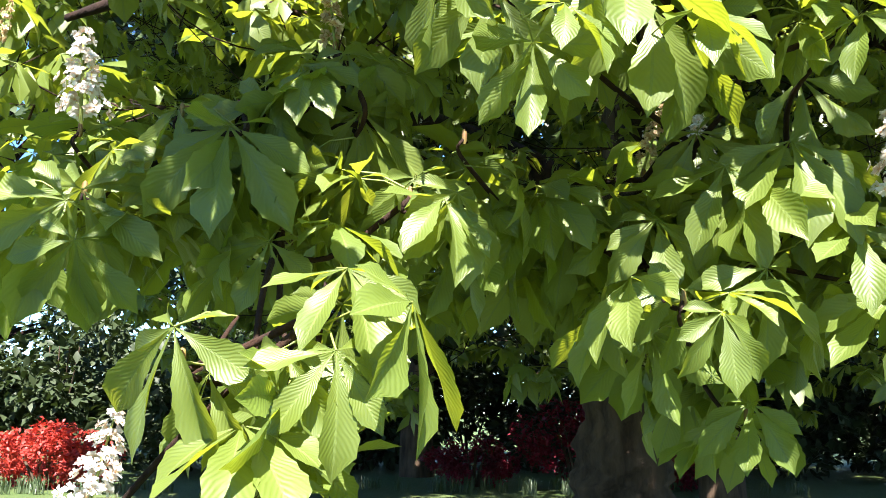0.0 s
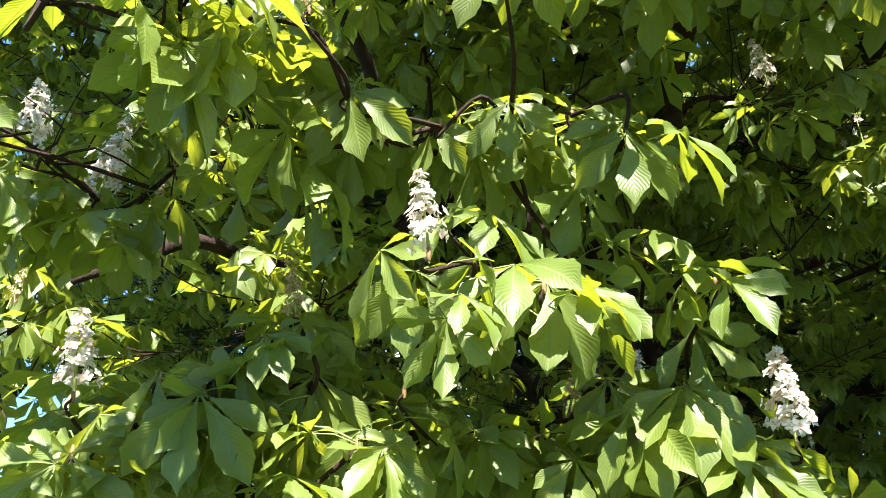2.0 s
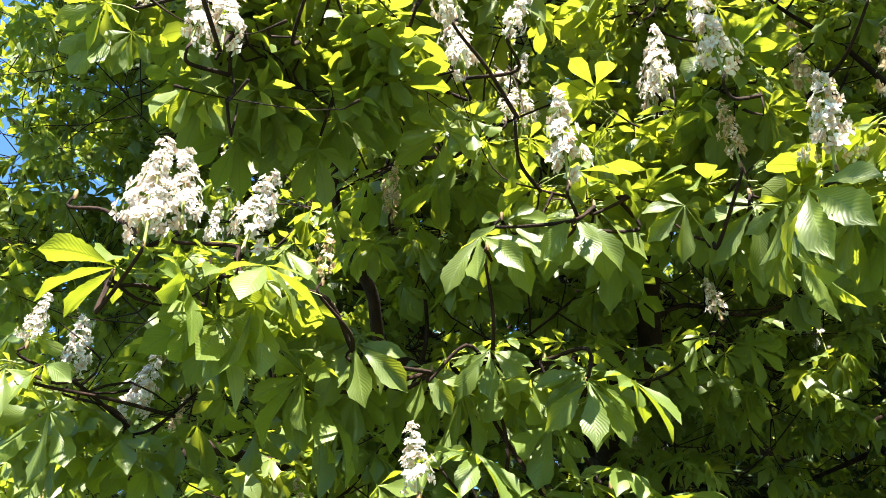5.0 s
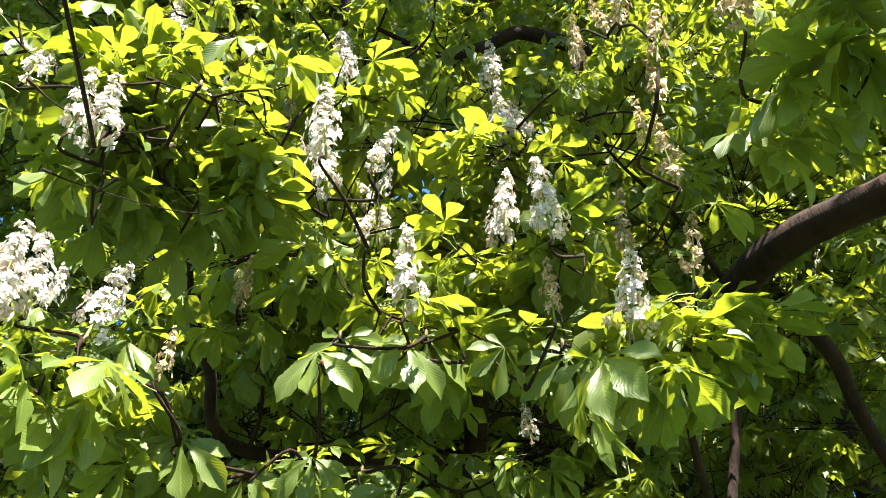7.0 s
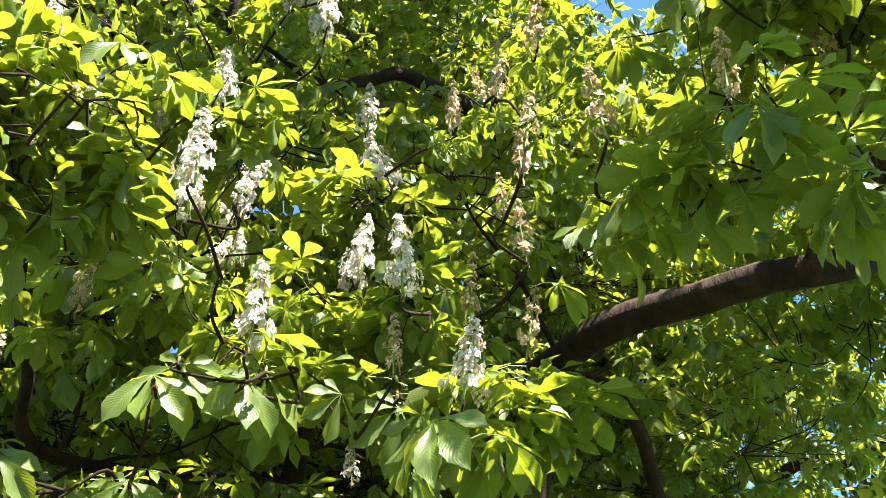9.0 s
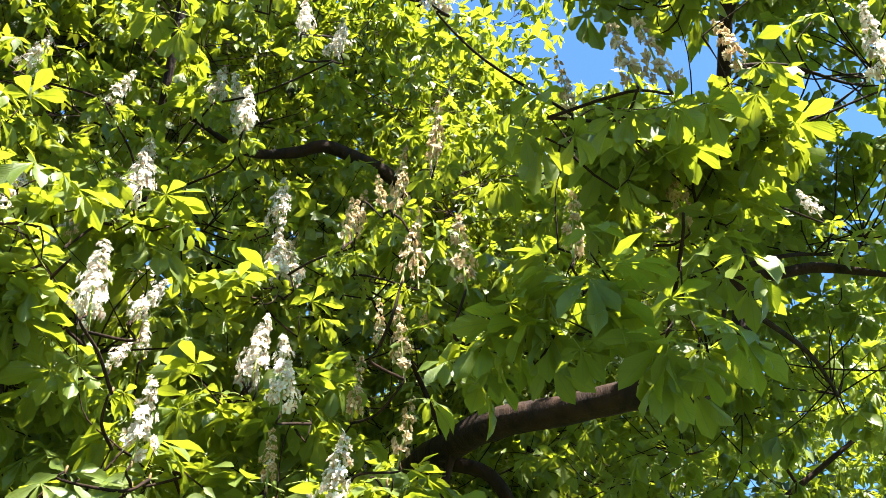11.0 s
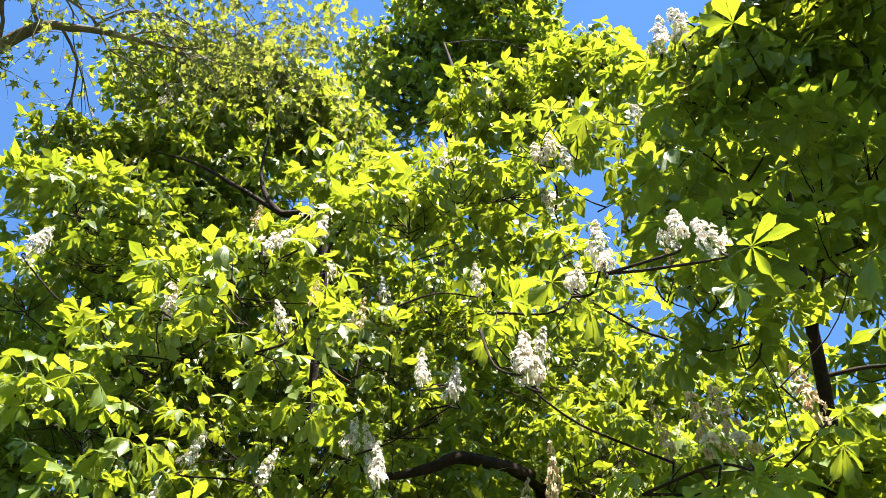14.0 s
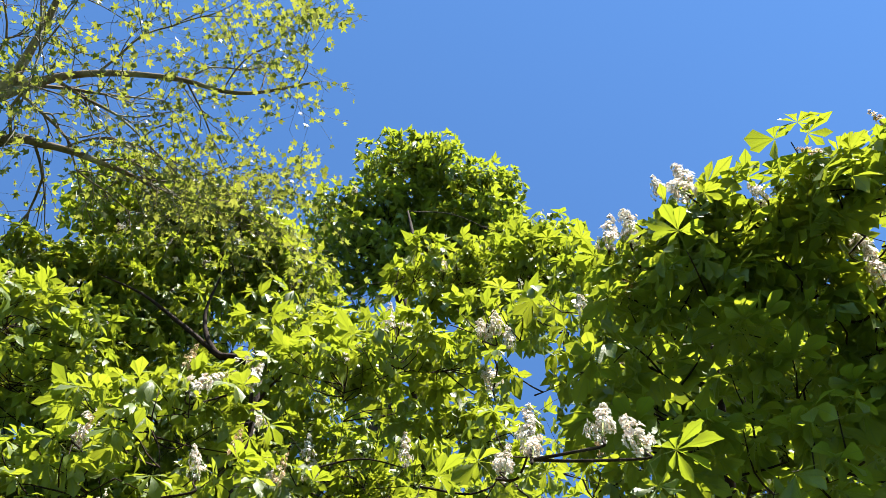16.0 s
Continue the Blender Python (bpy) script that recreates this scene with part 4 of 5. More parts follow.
class Limbs:
    """The limbs of a tree, from which its boughs and twigs spring."""

    def __init__(self):
        self.nodes, self.bag = [], Bag()

    def grow(self, pts, sides=8, steps=6, rough=0.07, seed=0, bearing=True):
        v, f = tube(pts, sides, steps, rough, seed)
        self.bag.add(v, f)
        if bearing:
            self.nodes.append(smooth_line(pts, steps)[2:])

    def nearest(self, p):
        """The limb's place from which a bough to p would spring: near it, and rather below and further in."""
        n = np.concatenate(self.nodes)
        off = n[:, :3] - p
        return n[np.argmin(np.linalg.norm(off, axis=1) + 1.6 * np.maximum(off[:, 2], 0) + 0.9 * np.maximum(-off[:, 1], 0))]

    def bough(self, row, own, seed):
        """A bough through its mass of shoots, with a twig to each."""
        g = np.random.default_rng(seed)
        c, r = np.array(row[:3]), np.array([row[3], row[5], row[4]])
        a = self.nearest(c)
        way = c - a[:3]
        span = np.linalg.norm(way) + 1e-6
        end = c + way / span * r * 0.45
        thick = min(a[3] * 0.6, 0.007 + 0.006 * span + 0.008 * r[0])
        m1 = a[:3] + way * 0.4 + g.normal(0, 0.10 * span, 3) + (0, 0, 0.05 * span)
        pts = [(*a[:3], thick), (*m1, thick * 0.75), (*(c - (0, 0, 0.2 * r[2])), thick * 0.5), (*end, 0.006)]
        v, f = tube(pts, 6, 5, 0.06, seed)
        self.bag.add(v, f)
        line = smooth_line(pts, 6)[8:]
        self.nodes.append(line)
        for p in own:
            k = np.argmin(np.linalg.norm(line[:, :3] - p, axis=1) + g.uniform(0, 0.5, len(line)) * r[0])
            q = line[max(0, k - 2), :3]
            m = (q + p) / 2 + g.normal(0, 0.05, 3) - (0, 0, 0.05)
            v, f = tube([(*q, 0.0065), (*m, 0.005), (*p, 0.003)], 3, 2 if r[0] < 1.0 else 1)
            self.bag.add(v, f)


def crown_limbs(limbs, trunk, count, middle, radii, seed):
    """Main limbs from a trunk's line (x, y, z, r) out into the crown."""
    g, line = np.random.default_rng(seed), np.array(trunk)
    for k in range(count):
        z = np.interp((k + 0.5) / count, (0, 1), (2.6, line[-1, 2] * 0.85))
        a = np.array([np.interp(z, line[:, 2], line[:, n]) for n in range(4)])
        az = k * 2.4 + g.normal(0, 0.3)
        rise = 0.35 + 0.5 * k / count
        e = np.array(middle) * (1, 1, 0) + (0, 0, z) + np.array([math.cos(az) * radii[0], math.sin(az) * radii[1], rise * radii[2]]) * 0.8 * (1 - 0.4 * k / count)
        r0 = a[3] * 0.5
        m1, m2 = a[:3] + (e - a[:3]) * 0.3 + g.normal(0, 0.35, 3), a[:3] + (e - a[:3]) * 0.65 + g.normal(0, 0.4, 3) + (0, 0, 0.3)
        limbs.grow([(*a[:3], r0), (*m1, r0 * 0.8), (*m2, r0 * 0.5), (*e, 0.02)], 9, 6, 0.08, seed + k)


def clear_of(place, candles, reach=0.13):
    """Which leaves leave the flower candles free, on their open side."""
    free = np.ones(len(place), bool)
    for c in candles:
        up = min(max((c[2] - 2.0) / 4.5, 0.0), 1.0)
        way = np.array([0.15, 0.1 - 2.4 * up, 1.73 + 0.2 * up]) - c
        way /= np.linalg.norm(way)
        off = place - c
        along = np.clip(off @ way, 0, 2.4)
        free &= np.linalg.norm(off - along[:, None] * way, axis=1) > reach * (1.0 if c[2] < 4.5 else 0.65)
    return free


def leaf_middle(turn, size):
    """From a leaf's foot to its middle."""
    return np.einsum("nij,j->ni", turn, np.array([0.0, 0.19, -0.03])) * size[:, None]


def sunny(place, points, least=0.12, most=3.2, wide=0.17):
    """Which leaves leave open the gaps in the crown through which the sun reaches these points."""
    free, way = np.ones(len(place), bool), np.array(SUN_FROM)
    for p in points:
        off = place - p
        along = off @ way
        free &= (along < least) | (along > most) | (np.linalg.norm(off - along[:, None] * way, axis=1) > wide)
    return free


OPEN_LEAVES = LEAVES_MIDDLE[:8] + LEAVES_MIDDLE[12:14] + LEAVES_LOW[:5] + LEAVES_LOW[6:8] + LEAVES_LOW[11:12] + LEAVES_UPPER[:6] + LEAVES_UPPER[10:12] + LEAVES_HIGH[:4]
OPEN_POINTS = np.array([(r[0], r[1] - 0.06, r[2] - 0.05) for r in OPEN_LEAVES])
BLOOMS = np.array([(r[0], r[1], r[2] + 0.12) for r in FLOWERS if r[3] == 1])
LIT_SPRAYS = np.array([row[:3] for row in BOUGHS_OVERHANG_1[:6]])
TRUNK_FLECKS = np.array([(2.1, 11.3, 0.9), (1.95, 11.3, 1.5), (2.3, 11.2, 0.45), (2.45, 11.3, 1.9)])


def leaf_mosaic(tips, first, apart=0.12):
    """Which shoots stay where each of the first ones keeps its own place in the sun: none of them close behind another, and no other
    shoot before them."""
    way = np.array(SUN_FROM)
    across = np.cross(way, (1.0, 0, 0))
    across /= np.linalg.norm(across)
    flat = np.stack([tips @ across, tips @ np.cross(way, across)], -1)
    along, stay = tips @ way, np.ones(len(tips), bool)
    kept = []
    for i in np.flatnonzero(first)[np.argsort(-along[first])]:
        if kept and (np.linalg.norm(flat[kept] - flat[i], axis=1) < apart).any():
            stay[i] = False
        else:
            kept.append(i)
    for i in np.flatnonzero(~first):
        near = np.linalg.norm(flat[kept] - flat[i], axis=1) < 0.36
        stay[i] = not (near & (along[i] > along[kept] + 0.1)).any()
    return stay


def clothe(tree, limbs, rows, seed, candles=(), outer=0, lit=(0, 0), free_of=0):
    """Leaves on all the boughs of a tree, those after the outer ones fuller; lit: the boughs that face the sun, which those from
    free_of on don't shade; returns the shoot tips."""
    bags = [(MEDIUM, 0, 4.4, Bag(), "near_crown"), (COARSE, 4.4, 6.4, Bag(), "middle_crown"), (TINY, 6.4, 10.0, Bag(), "far_crown"), (PLAIN, 10.0, 1e9, Bag(), "high_crown")]
    tips = []
    for k, row in enumerate(rows):
        tips.append(bough_tips(row, np.random.default_rng(seed + k), lit[0] <= k < lit[1] and row[2] < 9.6))
    home = np.repeat(np.arange(len(rows)), [len(t) for t in tips])
    tips = np.concatenate(tips)
    facing = np.zeros(len(tips), bool)
    if lit[1]:
        facing = (home >= lit[0]) & (home < lit[1]) & (np.array([row[2] for row in rows])[home] < 9.6)
        some = facing | (home >= free_of)
        stay = np.ones(len(tips), bool)
        stay[some] = leaf_mosaic(tips[some], facing[some])
        tips, home, facing = tips[stay], home[stay], facing[stay]
    inside = home >= outer
    turn, place, size, own = shoot_leaves(tips, leaf_size(tips[:, 2]) * np.where(inside & (tips[:, 2] > 6.5), 1.3, 1.0), 5, np.where(facing, 6, 8), None, np.where(tips[:, 2] > 3.5, 0.1, -0.15))
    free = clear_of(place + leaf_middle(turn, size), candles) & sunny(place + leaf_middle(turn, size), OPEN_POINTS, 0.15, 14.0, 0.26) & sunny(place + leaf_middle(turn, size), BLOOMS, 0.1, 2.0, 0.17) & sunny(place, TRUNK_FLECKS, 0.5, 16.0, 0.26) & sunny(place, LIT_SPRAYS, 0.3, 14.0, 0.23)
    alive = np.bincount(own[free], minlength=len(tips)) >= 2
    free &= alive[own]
    turn, place, size, own = turn[free], place[free], size[free], own[free]
    stem = np.concatenate(limbs.nodes)[:, :3]
    for k in sorted(range(len(rows)), key=lambda k: np.linalg.norm(stem - rows[k][:3], axis=1).min()):
        mine = tips[alive & (home == k)]
        if len(mine):
            limbs.bough(rows[k], mine, seed + k)
    away = np.linalg.norm(tips[own] - VIEW_MIDDLE, axis=1)
    kind_of = rng.choice(len(DROOPS), len(own), p=(0.24, 0.20, 0.14, 0.08, 0.16, 0.18))
    for shapes, least, most, bag, name in bags:
        for k in range(len(DROOPS)):
            mine = (away >= least) & (away < most) & (kind_of == k)
            bag.spread(shapes[k], turn[mine], place[mine], size[mine])
        if bag.n:
            part(name, bag.mesh(name, [LEAF, STALK]), tree, "hand-shaped green leaves", "stuff")
    return tips[alive]


limbs = Limbs()
crown_limbs(limbs, trunk_line, 15, (2.2, 9.0, 0), (7.0, 6.5, 5.0), 100)
for k, pts in enumerate(LIMBS_SEEN):
    a = limbs.nearest(np.array(pts[0][:3]))
    limbs.grow([(*a[:3], min(a[3], pts[0][3] * 1.15)), *pts], 9, 6, 0.08, 200 + k, pts[-1][2] > pts[0][2])
shell = shell_boughs(21, 190, (2.2, 10.5, 9.5), (8.6, 8.0, 8.6), (14, 22), lambda p: 2.2 < p[2] < 17 and p[1] > 3.4, 1.1)
inner = shell_boughs(22, 100, (2.0, 10.5, 8.5), (8.2, 6.2, 6.5), (13, 21), lambda p: 2.6 < p[2] < 15 and p[1] > 5.0, 1.2)
front = shell_boughs(23, 135, (1.2, 8.5, 7.0), (7.0, 5.0, 8.0), (12, 17), lambda p: 4.3 < p[2] < 13 and p[1] < 6.5, 0.85)
blooms = shoot_rows[shoot_rows[:, 3] > 0]
candles = np.concatenate([blooms[:, :3] + np.outer(blooms[:, 4], (0, 0, h)) for h in (0.07, 0.17)])
tips = clothe(chestnut, limbs, bough_rows + front + shell + inner, 300, candles, len(bough_rows) + len(front), (len(shaded_rows), len(bough_rows)), len(bough_rows))

# the shoots nearest to the walk: every leaf a piece of its own
turn, place, size, own = shoot_leaves(shoot_rows[:, :3], np.minimum(shoot_rows[:, 4], 1.1) * leaf_size(shoot_rows[:, 2]) * np.interp(shoot_rows[:, 2], (4.0, 4.8), (1.0, 0.6)), 5, 6, np.where(shoot_rows[:, 3] > 0, 0.06, 0.0), np.where(shoot_rows[:, 2] > 3.6, 0.05, -0.12))
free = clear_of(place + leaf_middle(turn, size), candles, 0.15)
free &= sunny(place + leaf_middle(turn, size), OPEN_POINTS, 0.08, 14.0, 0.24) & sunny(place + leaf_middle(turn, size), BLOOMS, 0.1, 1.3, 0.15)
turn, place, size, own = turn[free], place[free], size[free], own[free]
kind_of = rng.choice(len(DROOPS), len(own), p=(0.18, 0.22, 0.20, 0.14, 0.08, 0.18))
# the leaves that stand out (hub, the way they point, droop, size)
clear = np.array(LEAVES_MIDDLE + LEAVES_LOW + LEAVES_UPPER + LEAVES_HIGH, float)
hang = np.array([0.0, -0.1, -0.25, -0.35])[clear[:, 4].astype(int)] + rng.normal(0, 0.08, len(clear))
c_turn = turns(np.radians(clear[:, 3]), hang, rng.normal(0, 0.15, len(clear)))
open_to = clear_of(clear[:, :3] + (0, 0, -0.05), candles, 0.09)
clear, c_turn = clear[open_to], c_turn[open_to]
c_place = clear[:, :3] - np.einsum("nij,j->ni", c_turn, np.array([0.0, 0.14, 0.015])) * clear[:, 5:6]
turn, place = np.concatenate([c_turn, turn]), np.concatenate([c_place, place])
size, kind_of = np.concatenate([clear[:, 5], size]), np.concatenate([np.array([0, 1, 2, 3])[clear[:, 4].astype(int)], kind_of])
away = np.linalg.norm(place - VIEW_MIDDLE, axis=1)
away[:len(clear)] = 0
hero = set(np.argsort(away)[:300].tolist())
bag_rest = Bag()
for i, k in enumerate(kind_of):
    if i in hero:
        ob = part("leaf", FINE_MESH[k], chestnut)
        ob.matrix_local = Matrix.LocRotScale(place[i].tolist(), Matrix(turn[i].tolist()).to_quaternion(), [size[i]] * 3)
    else:
        bag_rest.spread(MEDIUM[k] if away[i] > 4.2 else FINE[k], turn[i:i + 1], place[i:i + 1], size[i:i + 1])
if bag_rest.n:
    part("spray_leaves", bag_rest.mesh("spray_leaves", [LEAF, STALK]), chestnut, kind="stuff")
for p in c_place:
    a = shoot_rows[np.argmin(np.linalg.norm(shoot_rows[:, :3] - p, axis=1)), :3] - (0, 0, 0.04)
    v, f = tube([(*a, 0.006), (*((a + p) / 2 - (0, 0, 0.02)), 0.005), (*p, 0.0035)], 5, 3)
    limbs.bag.add(v, f)

twigs = limbs.bag
trunk_away = np.linalg.norm(shoot_rows[:, :2] - TRUNK[:2], axis=1)
ends = np.concatenate([tips, shoot_rows[:, :3]])
ends_away = np.linalg.norm(ends[:, :2] - TRUNK[:2], axis=1)
for k, row in enumerate(shoot_rows):
    p, g = row[:3], np.random.default_rng(900 + k)
    inward = np.where(ends_away < trunk_away[k] - 0.06, 0.0, 0.7)
    inward[len(tips) + k] = 99.0
    off = ends - p
    a = ends[np.argmin(np.linalg.norm(off * (1, 1, 1.5), axis=1) + inward)] - (0, 0, 0.03)
    m = (p + a) / 2 + g.normal(0, 0.05, 3) - (0, 0, 0.05)
    v, f = tube([(*a, 0.0075), (*m, 0.0065), (*(p - (0.01, 0, 0.06)), 0.005), (*(p - (0, 0, 0.02)), 0.0045)], 6, 5, 0.12, k)
    twigs.add(v, f)
    v, f = tube([(*(p - (0, 0, 0.035)), 0.004), (*(p - (0, 0, 0.022)), 0.0068), (*(p - (0, 0, 0.005)), 0.0055), (*p, 0.002)], 6, 2, 0.1, k)
    twigs.add(v, f, m=1)
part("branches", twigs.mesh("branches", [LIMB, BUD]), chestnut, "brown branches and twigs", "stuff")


candle_rows = []


def candle(p, size, kind):
    """Notes one panicle of flowers: fresh, over or small."""
    pick = int(rng.integers(0, len(CANDLES[kind][0])))
    tilt = Euler((rng.normal(0, 0.13), rng.normal(0, 0.13), rng.uniform(0, 6.28)))
    candle_rows.append((np.array(p, float), size, kind, pick, tilt))


CANDLES = {"fresh": (FRESH, FRESH_MESH), "over": (OVER, OVER_MESH), "small": (SMALL, SMALL_MESH)}
for x, y, z, flower, s in shoot_rows:
    if flower:
        candle((x, y, z), s * rng.uniform(0.95, 1.05), "fresh" if flower == 1 else "over")
g_fl = np.random.default_rng(5)
for p in tips[np.linalg.norm(tips - VIEW_MIDDLE, axis=1) > 4.2]:
    if p[1] < 8 and g_fl.uniform() < (0.18 if p[2] > 6 else 0.08):
        candle(p + (0, -0.05, 0.06), g_fl.uniform(0.75, 1.1), "small" if np.linalg.norm(p - VIEW_MIDDLE) > 5.6 else ("fresh" if g_fl.uniform() < 0.5 else "over"))

candle_rows.sort(key=lambda row: np.linalg.norm(row[0] - VIEW_MIDDLE))
far_candles = Bag()
for n, (p, size, kind, pick, tilt) in enumerate(candle_rows):
    girth, tall = np.interp(p[2], (2.6, 2.8), (1.3, 1.05)), np.interp(p[2], (3.4, 4.6), (1.05, 1.4))
    if n < 300:
        ob = part("flower_panicle", CANDLES[kind][1][pick], chestnut)
        ob.matrix_local = Matrix.LocRotScale(p.tolist(), tilt, [size * girth, size * girth, size * tall])
    else:
        v, f, uv, m = CANDLES[kind][0][pick]
        far_candles.add(v * (1, 1, tall) @ np.array(tilt.to_matrix()).T * size + p, f, uv, np.where((m == 0) & (kind == "over"), 2, m))
if far_candles.n:
    part("high_panicles", far_candles.mesh("high_panicles", [PETAL, STALK, FADED]), chestnut, "small white flower panicles over the crown", "stuff")


# ---- a second chestnut beyond ----
neighbour = thing("horse_chestnut_tree", (0, 0, 0), "horse chestnut with a slender leaning trunk, beyond the flowering one", "tree")
stem = NEIGHBOUR_STEM
s0, s1 = np.array(stem[0][:3]), np.array(stem[1][:3])
fall = (s0 - s1) / (s1[2] - s0[2])
base = (*(s0 + fall * (s0[2] + 0.1)), 0.34)
stem_line = [base, *stem, (stem[-1][0] - 0.3, stem[-1][1] + 0.3, 13.0, 0.04)]
v, f = tube(stem_line, 14, 8, 0.08, 12)
part("trunk", make_mesh("trunk", v, f, [BARK]), neighbour, "slender brown trunk")
more = Limbs()
crown_limbs(more, stem_line, 9, (stem[2][0] + 1.5, stem[2][1], 0), (5.5, 5.0, 4.0), 500)
beyond = shell_boughs(33, 95, (stem[2][0] + 2.0, stem[2][1] + 1.0, 7.0), (6.0, 5.5, 6.0), (14, 21), lambda p: p[2] > 2.4)
clothe(neighbour, more, beyond, 1300)
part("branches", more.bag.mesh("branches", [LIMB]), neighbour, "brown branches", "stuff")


# ---- shrubs, hedge and trees beyond the lawn ----
def small_leaf(n=1):
    """A folded pointed leaf, 1 long."""
    v = np.array([(0, 0, 0), (-0.28, 0.5, 0.08), (0.28, 0.5, 0.08), (0, 1.0, -0.1), (0, 0.5, 0.0)])
    return v, np.array([(0, 4, 1), (0, 2, 4), (1, 4, 3), (4, 2, 3)]), np.full((5, 2), 0.5), np.zeros(4, int)


LEAFLET = small_leaf()


def foliage_mass(blobs, count, leaf, material, seed, name):
    """Leaves over the uneven outside of many lumps (x, y, z, rx, ry, rz)."""
    g = np.random.default_rng(seed)
    b = np.array(blobs, float)
    area = b[:, 3] * b[:, 5]
    pick = g.choice(len(b), count, p=area / area.sum())
    d = g.normal(size=(count, 3))
    d /= np.linalg.norm(d, axis=1, keepdims=True)
    d *= g.uniform(0.65, 1.03, (count, 1))
    p = b[pick, :3] + d * b[pick, 3:6]
    keep = p[:, 2] > 0.02
    p, d = p[keep], d[keep]
    n = len(p)
    az = np.arctan2(-d[:, 0], d[:, 1]) + g.normal(0, 0.9, n)
    bag = Bag()
    bag.spread(LEAFLET, turns(az, g.normal(-0.2, 0.6, n), g.normal(0, 0.5, n)), p, leaf * g.uniform(0.6, 1.3, n))
    return bag.mesh(name, [material])


def lumps(g, n, w, d, h, r):
    out = []
    for _ in range(n):
        x, y = g.uniform(-1, 1), g.uniform(-1, 1)
        top = h * (1 - 0.45 * (x * x + y * y) / 2)
        s = r * g.uniform(0.6, 1.2)
        out.append((x * w, y * d, g.uniform(0.15, 1.0) * top, s, s, s * 0.8))
    return out


def shrub(name, place, w, d, h, r, n, count, leaf, material, seed, label, category):
    g = np.random.default_rng(seed)
    ob = thing(name, place, label, category)
    for k in range(7):
        a = g.uniform(0, 6.28)
        v, f = tube([(0.1 * math.cos(a), 0.1 * math.sin(a), -0.1, 0.05), (0.3 * w * math.cos(a), 0.3 * d * math.sin(a), 0.35 * h, 0.035), (0.6 * w * math.cos(a), 0.6 * d * math.sin(a), 0.75 * h, 0.012)], 5, 4)
        part("stem", make_mesh("stem", v, f, [BARK]), ob)
    part("foliage", foliage_mass(lumps(g, n, w, d, h, r), count, leaf, material, seed, "foliage"), ob, kind="stuff")
    return ob


def wood_tree(name, place, height, spread, seed, label, low=0.14, leaves=2600, leaf=0.60):
    g = np.random.default_rng(seed)
    ob = thing(name, place, label, "tree", "trees beyond the lawn")
    v, f = tube([(0, 0, -0.1, 0.5), (0.1, 0, height * 0.3, 0.36), (0, 0.1, height * 0.65, 0.22), (0.1, 0, height * 0.95, 0.05)], 10, 5, 0.08, seed)
    part("trunk", make_mesh("trunk", v, f, [BARK]), ob)
    limbs_b, blobs = Bag(), []
    for k in range(30):
        z = height * g.uniform(low, 1.0)
        reach = spread * math.sqrt(max(0.08, 1 - ((z / height - 0.4) / 0.65) ** 2)) * g.uniform(0.45, 1.0)
        a = g.uniform(0, 6.28)
        e = np.array([reach * math.cos(a), reach * math.sin(a), z])
        v, f = tube([(0, 0, z * 0.75, 0.13), (*(e * (0.5, 0.5, 0.9)), 0.08), (*e, 0.02)], 5, 3)
        limbs_b.add(v, f)
        s = spread * g.uniform(0.2, 0.34)
        blobs.append((*e, s, s, s * 0.7))
    part("branchwork", limbs_b.mesh("branchwork", [LIMB]), ob, kind="stuff")
    part("crown", foliage_mass(blobs, leaves, leaf, FAR_LEAF, seed + 1, "crown"), ob, kind="stuff")
    return ob


shrub("red_maple_shrub", (-9.4, 20.5, 0), 1.35, 0.9, 1.35, 0.42, 26, 5200, 0.13, RED_LEAF, 41, "low red-leaved Japanese maple shrub in full sun", "shrub")
shrub("crimson_azalea", (0.5, 22.0, 0), 0.9, 0.7, 1.15, 0.36, 18, 3000, 0.12, CRIMSON_LEAF, 42, "crimson azalea bush in deep shade", "shrub")
shrub("crimson_azalea", (3.0, 21.5, 0), 1.1, 0.8, 2.0, 0.45, 24, 4200, 0.12, CRIMSON_LEAF, 43, "taller crimson azalea bush in the shade beside the trunk", "shrub")
shrub("crimson_azalea", (5.7, 21.5, 0), 0.8, 0.7, 1.2, 0.36, 16, 2600, 0.12, CRIMSON_LEAF, 44, "small crimson azalea bush in the shade", "shrub")
shrub("evergreen_shrub", (-11.5, 25.5, 0), 4.6, 2.2, 4.6, 1.0, 60, 10000, 0.34, SHRUB_LEAF, 45, "tall dense evergreen rhododendron bush in the sun", "shrub")
shrub("evergreen_shrub", (-3.0, 28.0, 0), 4.2, 2.2, 4.2, 1.0, 50, 8000, 0.36, SHRUB_LEAF, 46, "dark evergreen rhododendron bush in the shade", "shrub")
back_shrub = shrub("evergreen_shrub", (6.0, 28.5, 0), 4.6, 2.2, 4.6, 1.0, 50, 6500, 0.40, SHRUB_LEAF, 47, "dark evergreen rhododendron bush in the shade", "shrub")
shrub("evergreen_shrub", (14.0, 25.5, 0), 4.8, 2.2, 4.4, 1.0, 60, 9500, 0.34, SHRUB_LEAF, 48, "broad evergreen bush with dusty grey-green leaves", "shrub")

for x, y, spin in ((-8.5, 32.0, 200), (0.5, 32.5, 185), (9.0, 33.0, 170), (17.0, 31.0, 190)):
    copy_thing(back_shrub, pose(x, y, 0, 0, 0, spin))

